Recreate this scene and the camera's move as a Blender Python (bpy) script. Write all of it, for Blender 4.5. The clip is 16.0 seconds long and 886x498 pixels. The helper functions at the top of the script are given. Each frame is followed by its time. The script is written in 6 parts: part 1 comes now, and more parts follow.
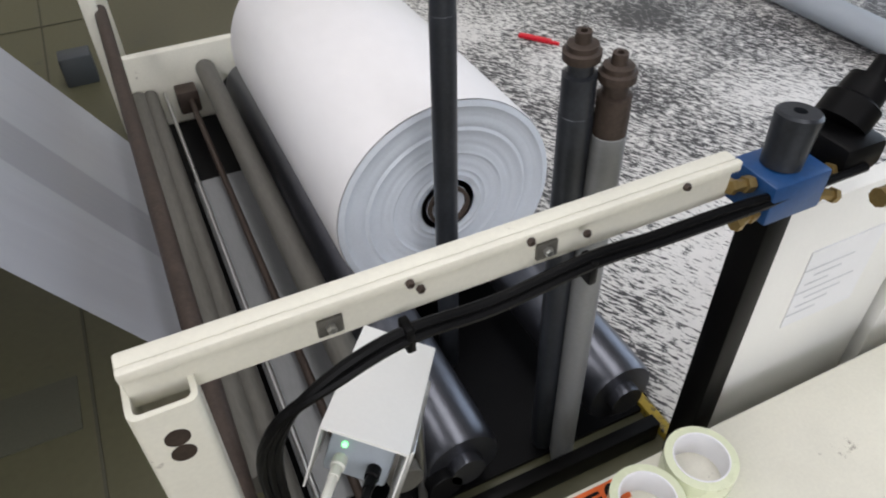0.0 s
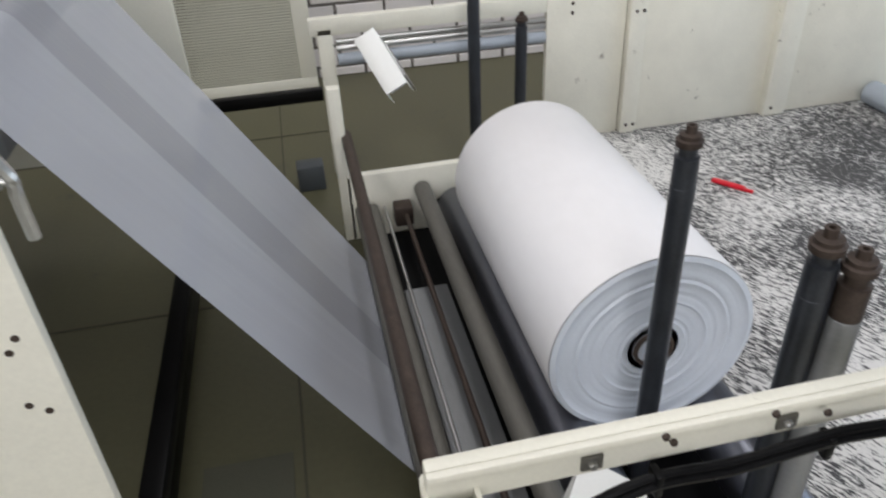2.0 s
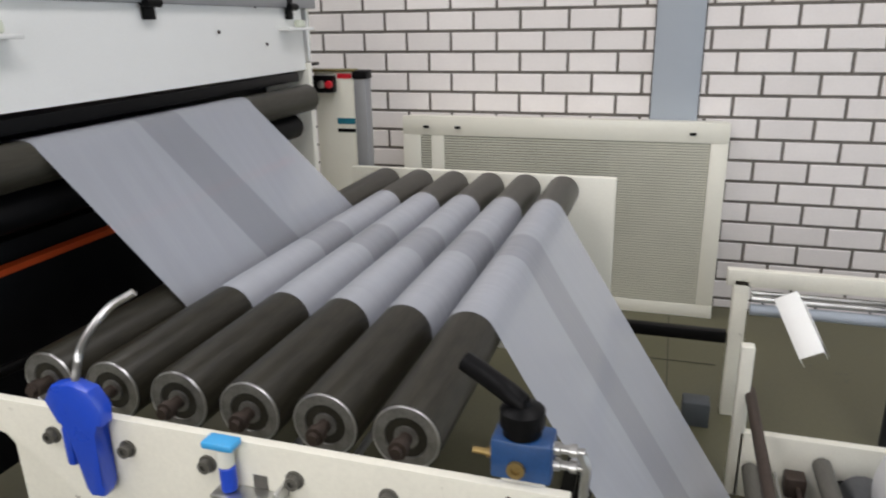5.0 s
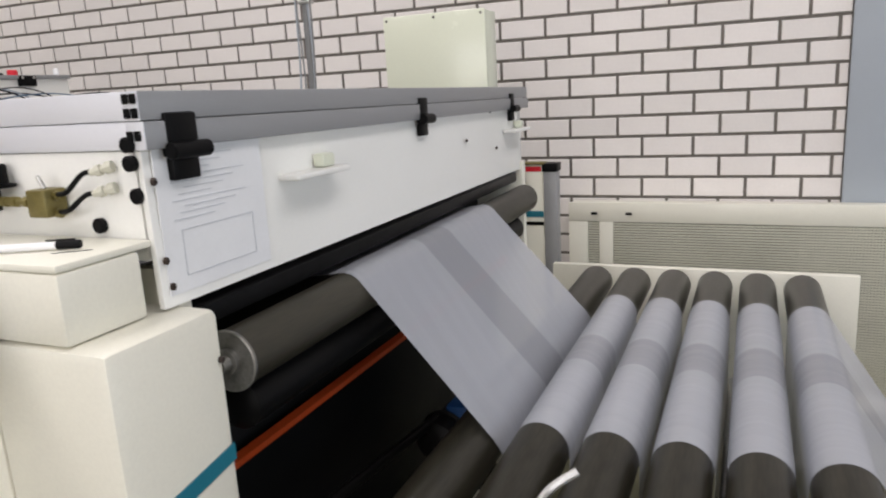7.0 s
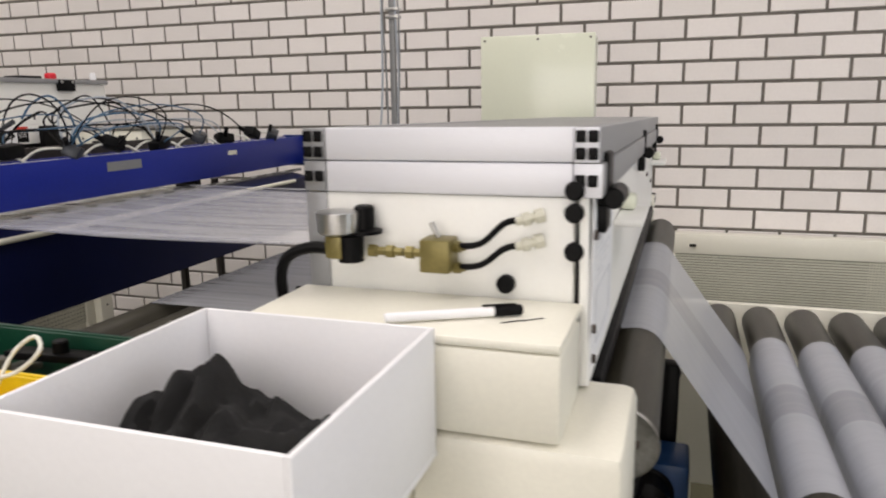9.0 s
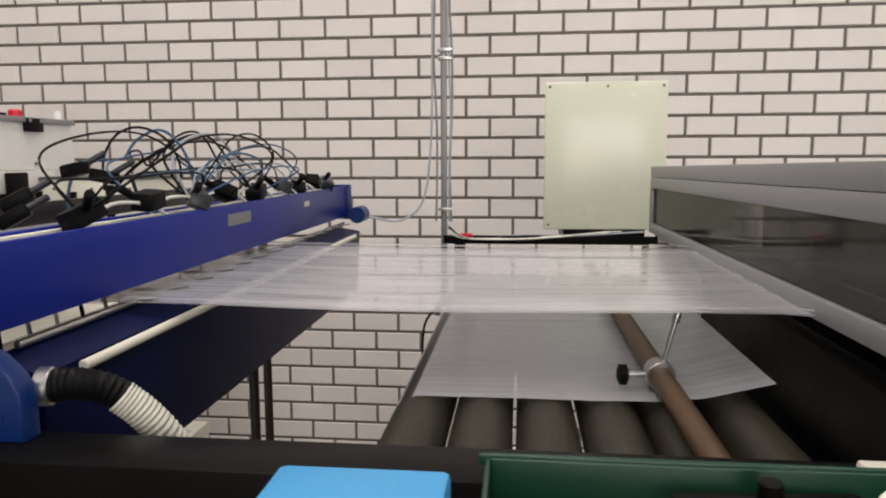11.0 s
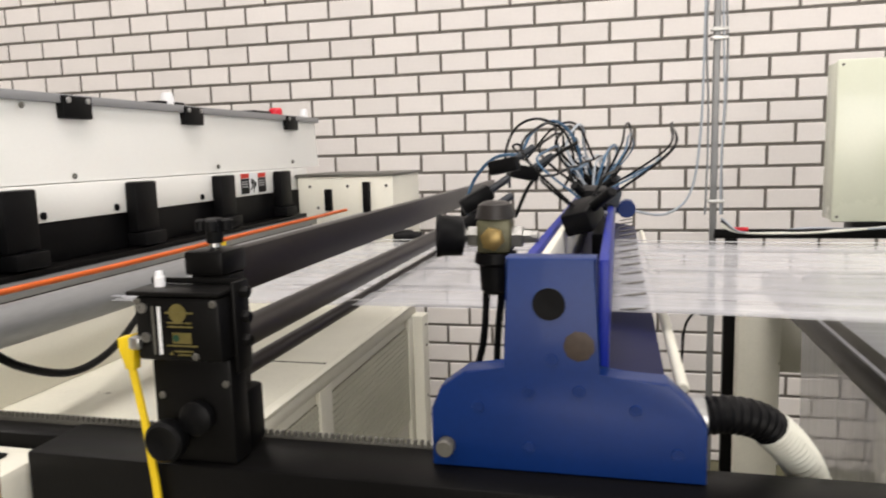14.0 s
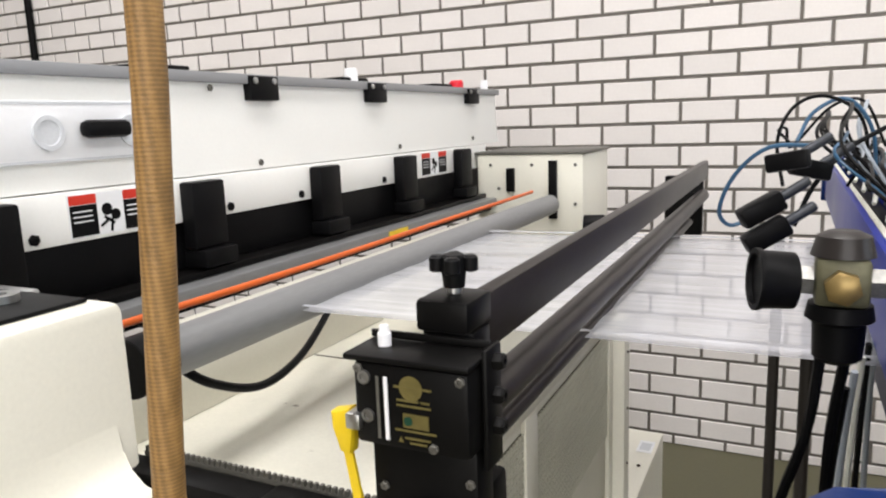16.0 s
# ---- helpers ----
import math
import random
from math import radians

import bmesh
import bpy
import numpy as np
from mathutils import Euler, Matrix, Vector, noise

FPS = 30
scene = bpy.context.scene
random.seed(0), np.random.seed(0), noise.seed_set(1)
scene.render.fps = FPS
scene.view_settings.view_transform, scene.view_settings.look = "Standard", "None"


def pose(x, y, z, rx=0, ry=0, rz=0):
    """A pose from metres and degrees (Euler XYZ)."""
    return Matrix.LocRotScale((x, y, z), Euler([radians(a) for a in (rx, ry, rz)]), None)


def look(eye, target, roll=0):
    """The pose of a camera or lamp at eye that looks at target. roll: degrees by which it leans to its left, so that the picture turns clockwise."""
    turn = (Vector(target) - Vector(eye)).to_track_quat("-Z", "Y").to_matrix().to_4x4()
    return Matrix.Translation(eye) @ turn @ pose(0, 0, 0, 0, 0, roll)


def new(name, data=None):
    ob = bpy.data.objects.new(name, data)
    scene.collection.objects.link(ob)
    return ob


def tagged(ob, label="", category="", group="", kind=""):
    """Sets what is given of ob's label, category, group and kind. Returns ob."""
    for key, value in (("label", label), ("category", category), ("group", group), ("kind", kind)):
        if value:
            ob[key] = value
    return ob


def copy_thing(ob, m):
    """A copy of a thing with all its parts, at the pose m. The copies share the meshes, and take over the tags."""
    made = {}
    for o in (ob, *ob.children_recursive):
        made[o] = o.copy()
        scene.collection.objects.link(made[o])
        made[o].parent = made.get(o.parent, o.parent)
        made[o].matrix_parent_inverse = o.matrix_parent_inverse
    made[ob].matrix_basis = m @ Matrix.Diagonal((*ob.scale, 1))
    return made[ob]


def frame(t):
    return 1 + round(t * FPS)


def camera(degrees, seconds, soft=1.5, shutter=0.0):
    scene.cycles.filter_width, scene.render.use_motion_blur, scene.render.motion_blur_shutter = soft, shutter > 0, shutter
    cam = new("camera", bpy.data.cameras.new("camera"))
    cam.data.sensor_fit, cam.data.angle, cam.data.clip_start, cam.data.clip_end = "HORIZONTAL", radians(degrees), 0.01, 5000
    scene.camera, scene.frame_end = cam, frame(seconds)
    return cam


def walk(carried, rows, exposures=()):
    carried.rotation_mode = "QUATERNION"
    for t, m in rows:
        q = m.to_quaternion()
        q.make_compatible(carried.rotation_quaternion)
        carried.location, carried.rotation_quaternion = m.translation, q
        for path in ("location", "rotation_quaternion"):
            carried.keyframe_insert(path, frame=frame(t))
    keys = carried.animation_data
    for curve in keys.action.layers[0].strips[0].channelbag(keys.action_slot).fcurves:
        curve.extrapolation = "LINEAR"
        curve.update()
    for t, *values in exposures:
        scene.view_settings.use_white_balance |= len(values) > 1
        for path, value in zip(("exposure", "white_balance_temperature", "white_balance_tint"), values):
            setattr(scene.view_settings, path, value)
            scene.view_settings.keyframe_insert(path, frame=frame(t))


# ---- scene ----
cam = camera(63.5, 16.0, 2.0, 0.3)
PATH = [
    (0, (2.618, -3.674, 1.158), (3.239, -2.325, -0.181), -1.4),
    (0.5, (2.589, -3.668, 1.17), (3.182, -2.279, -0.14), -0.7),
    (1, (2.559, -3.675, 1.193), (3.09, -2.226, -0.079), -1.3),
    (1.5, (2.516, -3.693, 1.234), (2.959, -2.15, 0.041), -2.3),
    (2, (2.472, -3.703, 1.282), (2.783, -2.059, 0.187), -3.0),
    (2.5, (2.442, -3.712, 1.324), (2.56, -1.977, 0.335), -3.9),
    (3, (2.392, -3.704, 1.408), (2.364, -1.923, 0.497), -3.9),
    (3.5, (2.374, -3.73, 1.43), (2.227, -1.903, 0.631), -3.0),
    (4, (2.342, -3.764, 1.464), (2.073, -1.922, 0.733), -2.3),
    (4.5, (2.327, -3.777, 1.483), (1.904, -1.937, 0.822), -2.2),
    (5, (2.272, -3.802, 1.511), (1.695, -1.991, 0.889), -1.1),
    (5.2, (2.218, -3.775, 1.515), (1.603, -1.97, 0.911), -0.5),
    (7.3, (1.716, -3.841, 1.624), (0.918, -2.057, 1.2), -3.0),
    (7.5, (1.681, -3.84, 1.622), (0.875, -2.059, 1.199), -2.3),
    (8, (1.539, -3.846, 1.639), (0.762, -2.053, 1.211), -1.4),
    (8.5, (1.344, -3.912, 1.675), (0.634, -2.085, 1.278), -3.6),
    (9, (1.141, -3.907, 1.664), (0.518, -2.049, 1.264), -0.9),
    (9.5, (0.934, -3.915, 1.657), (0.317, -1.985, 1.344), -1.8),
    (9.7, (0.815, -3.90, 1.643), (0.237, -2.005, 1.368), -1.2),
    (12, (0.102, -3.798, 1.638), (0.068, -1.813, 1.3854), -1.2),
    (12.5, (0.035, -3.784, 1.659), (-0.131, -1.807, 1.406), -1.0),
    (13, (-0.062, -3.774, 1.668), (-0.361, -1.81, 1.436), -1.5),
    (13.5, (-0.225, -3.776, 1.653), (-0.587, -1.823, 1.423), -1.5),
    (14, (-0.328, -3.794, 1.647), (-0.803, -1.87, 1.377), -1.6),
    (14.5, (-0.417, -3.756, 1.644), (-0.999, -1.87, 1.323), -1.9),
    (15, (-0.463, -3.686, 1.652), (-1.178, -1.85, 1.309), -2.6),
    (15.5, (-0.486, -3.652, 1.665), (-1.289, -1.854, 1.316), -1.9),
    (16, (-0.508, -3.616, 1.686), (-1.376, -1.849, 1.335), -2.1),
]
EXPOSURES = [(0, -0.46, 6420, 13), (2, -0.48, 6400, 12), (5, -0.40, 6500, 13), (8, -0.42, 6780, 15), (9.5, -0.50, 7000, 15), (12, -0.34, 7120, 15), (14.5, 0.10, 6880, 13), (15.2, 0.17, 6740, 13), (16, 0.16, 6640, 12)]
walk(cam, [(t, look(e, g, r)) for t, e, g, r in PATH], EXPOSURES)

# ---- world and light ----
world = bpy.data.worlds.new("sky")
scene.world = world
world.use_nodes = True
wn = world.node_tree.nodes
sky = wn.new("ShaderNodeTexSky")
sky.sky_type, sky.sun_disc, sky.sun_elevation, sky.sun_rotation = 'NISHITA', False, radians(48), radians(200)
world.node_tree.links.new(sky.outputs[0], wn["Background"].inputs[0])
wn["Background"].inputs[1].default_value = 0.12


def area(name, m, sx, sy, energy, color):
    la = bpy.data.lights.new(name, 'AREA')
    la.shape, la.size, la.size_y, la.energy, la.color = 'RECTANGLE', sx, sy, energy, color
    ob = new(name, la)
    ob.matrix_world = m
    return ob


SKYLIGHTS = (-4.5, -0.5, 3.5)
for sx in SKYLIGHTS:
    area("skylight_daylight", pose(sx, -3.9, 5.35), 1.3, 7.0, 200, (1.0, 0.985, 0.96))
area("doorway_daylight", pose(1.5, -8.9, 2.2, 90, 0, 0), 5.0, 3.2, 205, (1.0, 0.98, 0.95))
area("side_doorway_daylight", pose(7.9, -3.0, 1.8, 90, 0, 90), 4.0, 3.0, 125, (0.76, 0.88, 1.0))


# ---- materials ----
def material(name, color, rough=0.5, metal=0.0, var=0.10, scale=6.0, bump=0.02, fine=180.0, stain=None, stain_at=0.62, stretch=(1, 1, 1), coat=0.0, per_piece=0.0, spec=0.5):
    m = bpy.data.materials.new(name)
    m.use_nodes = True
    nt = m.node_tree
    n, l = nt.nodes, nt.links
    b = n["Principled BSDF"]
    tc = n.new("ShaderNodeTexCoord")
    mp = n.new("ShaderNodeMapping")
    mp.inputs["Scale"].default_value = stretch
    l.new(tc.outputs["Object"], mp.inputs[0])
    big = n.new("ShaderNodeTexNoise")
    big.inputs["Scale"].default_value, big.inputs["Detail"].default_value, big.inputs["Roughness"].default_value = scale, 6, 0.62
    l.new(mp.outputs[0], big.inputs["Vector"])
    small = n.new("ShaderNodeTexNoise")
    small.inputs["Scale"].default_value, small.inputs["Detail"].default_value = fine, 3
    l.new(mp.outputs[0], small.inputs["Vector"])
    add = n.new("ShaderNodeMath")
    add.operation = 'MULTIPLY_ADD'
    add.inputs[1].default_value, add.inputs[2].default_value = 0.35, 0.0
    l.new(small.outputs[0], add.inputs[0])
    mix = n.new("ShaderNodeMath")
    mix.operation = 'MULTIPLY_ADD'
    mix.inputs[1].default_value = 0.65
    l.new(big.outputs[0], mix.inputs[0])
    l.new(add.outputs[0], mix.inputs[2])
    ramp = n.new("ShaderNodeValToRGB")
    e = ramp.color_ramp.elements
    e[0].position, e[1].position = 0.34, 0.66
    e[0].color = (*[c * (1 - var) for c in color], 1)
    e[1].color = (*[min(1, c * (1 + var * 0.7)) for c in color], 1)
    l.new(mix.outputs[0], ramp.inputs[0])
    out = ramp.outputs[0]
    if stain:
        st = n.new("ShaderNodeTexNoise")
        st.inputs["Scale"].default_value, st.inputs["Detail"].default_value, st.inputs["Roughness"].default_value = scale * 2.3, 9, 0.72
        l.new(mp.outputs[0], st.inputs["Vector"])
        sr = n.new("ShaderNodeValToRGB")
        sr.color_ramp.elements[0].position, sr.color_ramp.elements[1].position = stain_at, stain_at + 0.07
        l.new(st.outputs[0], sr.inputs[0])
        mx = n.new("ShaderNodeMix")
        mx.data_type = 'RGBA'
        mx.inputs["B"].default_value = (*stain, 1)
        l.new(sr.outputs[0], mx.inputs["Factor"])
        l.new(out, mx.inputs["A"])
        out = mx.outputs["Result"]
    if per_piece:
        oi = n.new("ShaderNodeObjectInfo")
        geo = n.new("ShaderNodeNewGeometry")
        sm = n.new("ShaderNodeMath")
        sm.operation = 'ADD'
        l.new(oi.outputs["Random"], sm.inputs[0])
        l.new(geo.outputs["Random Per Island"], sm.inputs[1])
        fr = n.new("ShaderNodeMath")
        fr.operation = 'FRACT'
        l.new(sm.outputs[0], fr.inputs[0])
        mr = n.new("ShaderNodeMapRange")
        mr.inputs[3].default_value, mr.inputs[4].default_value = 1 - per_piece, 1 + per_piece * 0.4
        l.new(fr.outputs[0], mr.inputs[0])
        vm = n.new("ShaderNodeVectorMath")
        vm.operation = 'SCALE'
        l.new(out, vm.inputs[0])
        l.new(mr.outputs[0], vm.inputs["Scale"])
        out = vm.outputs[0]
    l.new(out, b.inputs["Base Color"])
    rr = n.new("ShaderNodeMapRange")
    rr.inputs[3].default_value, rr.inputs[4].default_value = max(0.03, rough - 0.10), min(1, rough + 0.12)
    l.new(big.outputs[0], rr.inputs[0])
    l.new(rr.outputs[0], b.inputs["Roughness"])
    b.inputs["Metallic"].default_value = metal
    b.inputs["Coat Weight"].default_value = coat
    b.inputs["Specular IOR Level"].default_value = spec
    if bump:
        bp = n.new("ShaderNodeBump")
        bp.inputs["Strength"].default_value, bp.inputs["Distance"].default_value = 0.5, bump * 0.05
        l.new(mix.outputs[0], bp.inputs["Height"])
        l.new(bp.outputs[0], b.inputs["Normal"])
    return m


def film_material(name, color, clear, rough, wrinkle, band=None):
    """Thin plastic film: partly see-through, with soft creases; band: a doubled strip between two shares of the width."""
    m = bpy.data.materials.new(name)
    m.use_nodes = True
    n, l = m.node_tree.nodes, m.node_tree.links
    b, out = n["Principled BSDF"], n["Material Output"]
    b.inputs["Roughness"].default_value, b.inputs["Base Color"].default_value = rough, (*color, 1)
    b.inputs["Coat Weight"].default_value, b.inputs["Coat Roughness"].default_value = 0.25, 0.2
    tc = n.new("ShaderNodeTexCoord")
    mp = n.new("ShaderNodeMapping")
    mp.inputs["Scale"].default_value = (0.6, 6.0, 0.6)
    l.new(tc.outputs["Object"], mp.inputs[0])
    no = n.new("ShaderNodeTexNoise")
    no.inputs["Scale"].default_value, no.inputs["Detail"].default_value = 4.0, 5
    l.new(mp.outputs[0], no.inputs["Vector"])
    bp = n.new("ShaderNodeBump")
    bp.inputs["Strength"].default_value, bp.inputs["Distance"].default_value = wrinkle, 0.01
    l.new(no.outputs[0], bp.inputs["Height"])
    l.new(bp.outputs[0], b.inputs["Normal"])
    tint = n.new("ShaderNodeMix")
    tint.data_type = 'RGBA'
    tint.inputs["A"].default_value = (*[c * 0.92 for c in color], 1)
    tint.inputs["B"].default_value = (*[min(1, c * 1.06) for c in color], 1)
    l.new(no.outputs[0], tint.inputs["Factor"])
    col = tint.outputs["Result"]
    fac = None
    if band:
        sp = n.new("ShaderNodeSeparateXYZ")
        l.new(tc.outputs["UV"], sp.inputs[0])
        a, c = (n.new("ShaderNodeMapRange") for _ in "ab")
        a.inputs[1].default_value, a.inputs[2].default_value = band[0] - 0.005, band[0] + 0.005
        c.inputs[1].default_value, c.inputs[2].default_value = band[1] + 0.005, band[1] - 0.005
        l.new(sp.outputs[0], a.inputs[0])
        l.new(sp.outputs[0], c.inputs[0])
        mu = n.new("ShaderNodeMath")
        mu.operation = 'MULTIPLY'
        l.new(a.outputs[0], mu.inputs[0])
        l.new(c.outputs[0], mu.inputs[1])
        fac = mu.outputs[0]
        dk = n.new("ShaderNodeMix")
        dk.data_type = 'RGBA'
        dk.inputs["B"].default_value = (*[k * band[2] for k in color], 1)
        l.new(fac, dk.inputs["Factor"])
        l.new(col, dk.inputs["A"])
        col = dk.outputs["Result"]
    l.new(col, b.inputs["Base Color"])
    tr = n.new("ShaderNodeBsdfTransparent")
    ms = n.new("ShaderNodeMixShader")
    ms.inputs[0].default_value = clear
    l.new(b.outputs[0], ms.inputs[1])
    l.new(tr.outputs[0], ms.inputs[2])
    l.new(ms.outputs[0], out.inputs[0])
    return m


BRICK = material("white_painted_brick", (0.80, 0.76, 0.74), 0.7, var=0.06, scale=3, bump=0.06, fine=90, per_piece=0.07, stain=(0.66, 0.61, 0.58), stain_at=0.66)
MORTAR = material("dark_mortar", (0.16, 0.145, 0.13), 0.95, var=0.25, scale=12, bump=0.1)
FLOOR = material("olive_floor", (0.105, 0.100, 0.056), 0.45, var=0.14, scale=1.6, bump=0.01, fine=60, stain=(0.07, 0.07, 0.05), stain_at=0.63)
FLOOR_DARK = material("floor_patch", (0.085, 0.085, 0.06), 0.5, var=0.15, scale=4)
JOINT = material("floor_joint", (0.075, 0.072, 0.05), 0.8)
# Grey of the unseen walls and ceiling, kept dark to limit bounced light.
HALL = material("unseen_hall_grey", (0.30, 0.285, 0.26), 0.8, var=0.08, scale=1.0)
FOOT = material("grey_blue_steel", (0.06, 0.068, 0.075), 0.5)
PILASTER = material("grey_paint", (0.37, 0.41, 0.46), 0.5, var=0.05, scale=2)
CREAM = material("cream_machine_paint", (0.80, 0.78, 0.68), 0.42, var=0.05, scale=2.5, bump=0.008, stain=(0.60, 0.55, 0.42), stain_at=0.68, coat=0.15)
CREAM_WORN = material("worn_cream_paint", (0.76, 0.74, 0.64), 0.5, var=0.07, scale=7, bump=0.02, stain=(0.17, 0.14, 0.10), stain_at=0.645)
WHITE = material("white_sheet_metal", (0.86, 0.86, 0.83), 0.38, var=0.03, scale=1.5, bump=0.004, coat=0.15)
PAPER = material("paper", (0.82, 0.83, 0.85), 0.7, var=0.03, scale=9, bump=0.0)
INK = material("grey_ink", (0.60, 0.62, 0.65), 0.8, var=0.1)
# One aluminium in two tones: shade in the grey, daylight in the pale one.
ALU = material("shaded_alu_profile", (0.30, 0.305, 0.315), 0.42, metal=0.3, var=0.06, scale=2, bump=0.004, stretch=(6, 0.6, 6))
ALU_LIT = material("lit_alu_profile", (0.74, 0.75, 0.80), 0.45, metal=0.2, var=0.04, scale=3, bump=0.003, stretch=(0.6, 6, 6))
STEEL = material("bare_steel", (0.55, 0.55, 0.54), 0.3, metal=0.95, var=0.12, scale=14, bump=0.006)
CHROME = material("dark_chrome_drum", (0.13, 0.135, 0.155), 0.32, metal=0.9, var=0.18, scale=5, bump=0.0, stretch=(1, 0.3, 1))
RUBBER = material("grey_rubber_roller", (0.033, 0.030, 0.021), 0.38, var=0.55, scale=5, bump=0.01, stretch=(1, 0.12, 1), spec=0.35)
ROD = material("dull_grey_rod", (0.12, 0.115, 0.10), 0.45, metal=0.3, var=0.25, scale=9, bump=0.01, stretch=(1, 0.2, 1))
SHAFT = material("blue_black_steel", (0.034, 0.038, 0.046), 0.35, metal=0.35, var=0.3, scale=14, bump=0.02, stain=(0.12, 0.11, 0.10), stain_at=0.7)
RUST = material("brown_oxidised_steel", (0.06, 0.043, 0.034), 0.55, metal=0.4, var=0.35, scale=30, bump=0.05)
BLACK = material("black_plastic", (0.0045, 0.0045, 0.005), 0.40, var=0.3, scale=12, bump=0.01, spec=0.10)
BLACKMETAL = material("black_enamel", (0.0045, 0.0043, 0.0043), 0.36, var=0.3, scale=5, bump=0.01, stain=(0.06, 0.05, 0.04), stain_at=0.73, spec=0.10)
BROWNBAR = material("brown_black_bar", (0.016, 0.012, 0.0105), 0.38, metal=0.05, var=0.25, scale=7, stretch=(1, 0.3, 1))
BLUE = material("blue_machine_enamel", (0.0015, 0.022, 0.125), 0.36, var=0.14, scale=4, bump=0.006, coat=0.08, spec=0.3, stain=(0.15, 0.13, 0.13), stain_at=0.735)
BLUEBEAM = material("violet_blue_enamel", (0.006, 0.019, 0.24), 0.36, var=0.14, scale=3, coat=0.05, spec=0.25, stain=(0.10, 0.09, 0.10), stain_at=0.74)
NAVY = material("navy_cover", (0.003, 0.006, 0.045), 0.4, var=0.2, scale=3, spec=0.2)
TANROD = material("tan_oxidised_rod", (0.12, 0.07, 0.035), 0.42, metal=0.3, var=0.3, scale=8, stretch=(1, 0.3, 1))
GUNBLUE = material("bright_blue_plastic", (0.01, 0.065, 0.55), 0.3, var=0.08, scale=10, coat=0.2)
VALVEBLUE = material("blue_valve_paint", (0.010, 0.060, 0.19), 0.4, var=0.2, scale=20)
TEAL = material("teal_stripe", (0.01, 0.17, 0.24), 0.4, var=0.05)
BRASS = material("dirty_brass", (0.30, 0.21, 0.08), 0.38, metal=0.7, var=0.25, scale=40)
MOTORPAINT = material("greasy_grey_green", (0.11, 0.105, 0.06), 0.45, metal=0.3, var=0.3, scale=12)
OLIVE = material("olive_brass_block", (0.20, 0.165, 0.055), 0.4, metal=0.45, var=0.2, scale=30)
ORANGE = material("orange_cord", (0.66, 0.115, 0.012), 0.45, var=0.12, scale=30)
STRIPORANGE = material("dark_orange_strip", (0.60, 0.075, 0.012), 0.5, var=0.12, scale=20)
RED = material("red_plastic", (0.70, 0.012, 0.03), 0.35, var=0.08, scale=20)
SIGNRED = material("sign_red_print", (0.62, 0.03, 0.012), 0.5, var=0.05)
YELLOW = material("yellow_plastic", (0.80, 0.56, 0.015), 0.4, var=0.08, scale=10)
YELLOWWORN = material("worn_yellow_paint", (0.42, 0.30, 0.03), 0.6, var=0.2, scale=14, stain=(0.05, 0.045, 0.035), stain_at=0.52)
GREEN = material("dark_green_plastic", (0.003, 0.045, 0.024), 0.35, var=0.12, scale=6)
SKYBLUE = material("light_blue_plastic", (0.045, 0.36, 0.72), 0.4, var=0.06)
CLOTH = material("black_cloth", (0.0035, 0.0035, 0.004), 0.85, var=0.35, scale=30, bump=0.1)
CARD = material("white_board", (0.86, 0.86, 0.88), 0.55, var=0.03, scale=4)
TAPE = material("clear_tape", (0.72, 0.76, 0.55), 0.25, var=0.05)
HOSE = material("tan_braided_hose", (0.33, 0.185, 0.062), 0.55, var=0.2, scale=60, bump=0.1, fine=260)
HOSEGREY = material("grey_ribbed_hose", (0.55, 0.55, 0.48), 0.5, var=0.06)
CABLEWHITE = material("white_cable", (0.75, 0.75, 0.68), 0.45, var=0.05)
CABLEBLUE = material("blue_air_tube", (0.03, 0.10, 0.19), 0.3, var=0.1)
PANELGREEN = material("pale_green_enamel", (0.70, 0.73, 0.60), 0.25, var=0.03, scale=2, coat=0.3)
GRILLE = material("grille_mesh", (0.62, 0.61, 0.51), 0.5, var=0.1)
# Dark tone that paints the shade in the slits between slats.
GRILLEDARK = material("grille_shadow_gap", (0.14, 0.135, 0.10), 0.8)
ROLLFILM = material("white_film_roll", (0.86, 0.85, 0.86), 0.42, var=0.025, scale=2.5, bump=0.006, fine=40, coat=0.2, stretch=(1, 0.5, 1))
ROLLEND = material("film_roll_edge", (0.70, 0.75, 0.83), 0.4, var=0.06, scale=8, coat=0.3)
CARDCORE = material("cardboard_core", (0.07, 0.05, 0.04), 0.8, var=0.2, scale=20)
WEB = film_material("white_film_web", (0.47, 0.49, 0.54), 0.25, 0.36, 0.35, band=(0.39, 0.585, 0.74))
CLEARFILM = film_material("clear_film", (0.62, 0.63, 0.67), 0.37, 0.22, 0.5)
LED = bpy.data.materials.new("green_led")
LED.use_nodes = True
LED.node_tree.nodes["Principled BSDF"].inputs["Emission Color"].default_value = (0.1, 1, 0.2, 1)
LED.node_tree.nodes["Principled BSDF"].inputs["Emission Strength"].default_value = 3.0
GLASS = bpy.data.materials.new("smoked_acrylic")
GLASS.use_nodes = True
_g = GLASS.node_tree
_b, _t, _m = _g.nodes["Principled BSDF"], _g.nodes.new("ShaderNodeBsdfTransparent"), _g.nodes.new("ShaderNodeMixShader")
_b.inputs["Base Color"].default_value, _b.inputs["Roughness"].default_value = (0.04, 0.04, 0.038, 1), 0.06
_t.inputs[0].default_value = (0.6, 0.585, 0.54, 1)
_m.inputs[0].default_value = 0.50
_g.links.new(_b.outputs[0], _m.inputs[1])
_g.links.new(_t.outputs[0], _m.inputs[2])
_g.links.new(_m.outputs[0], _g.nodes["Material Output"].inputs[0])


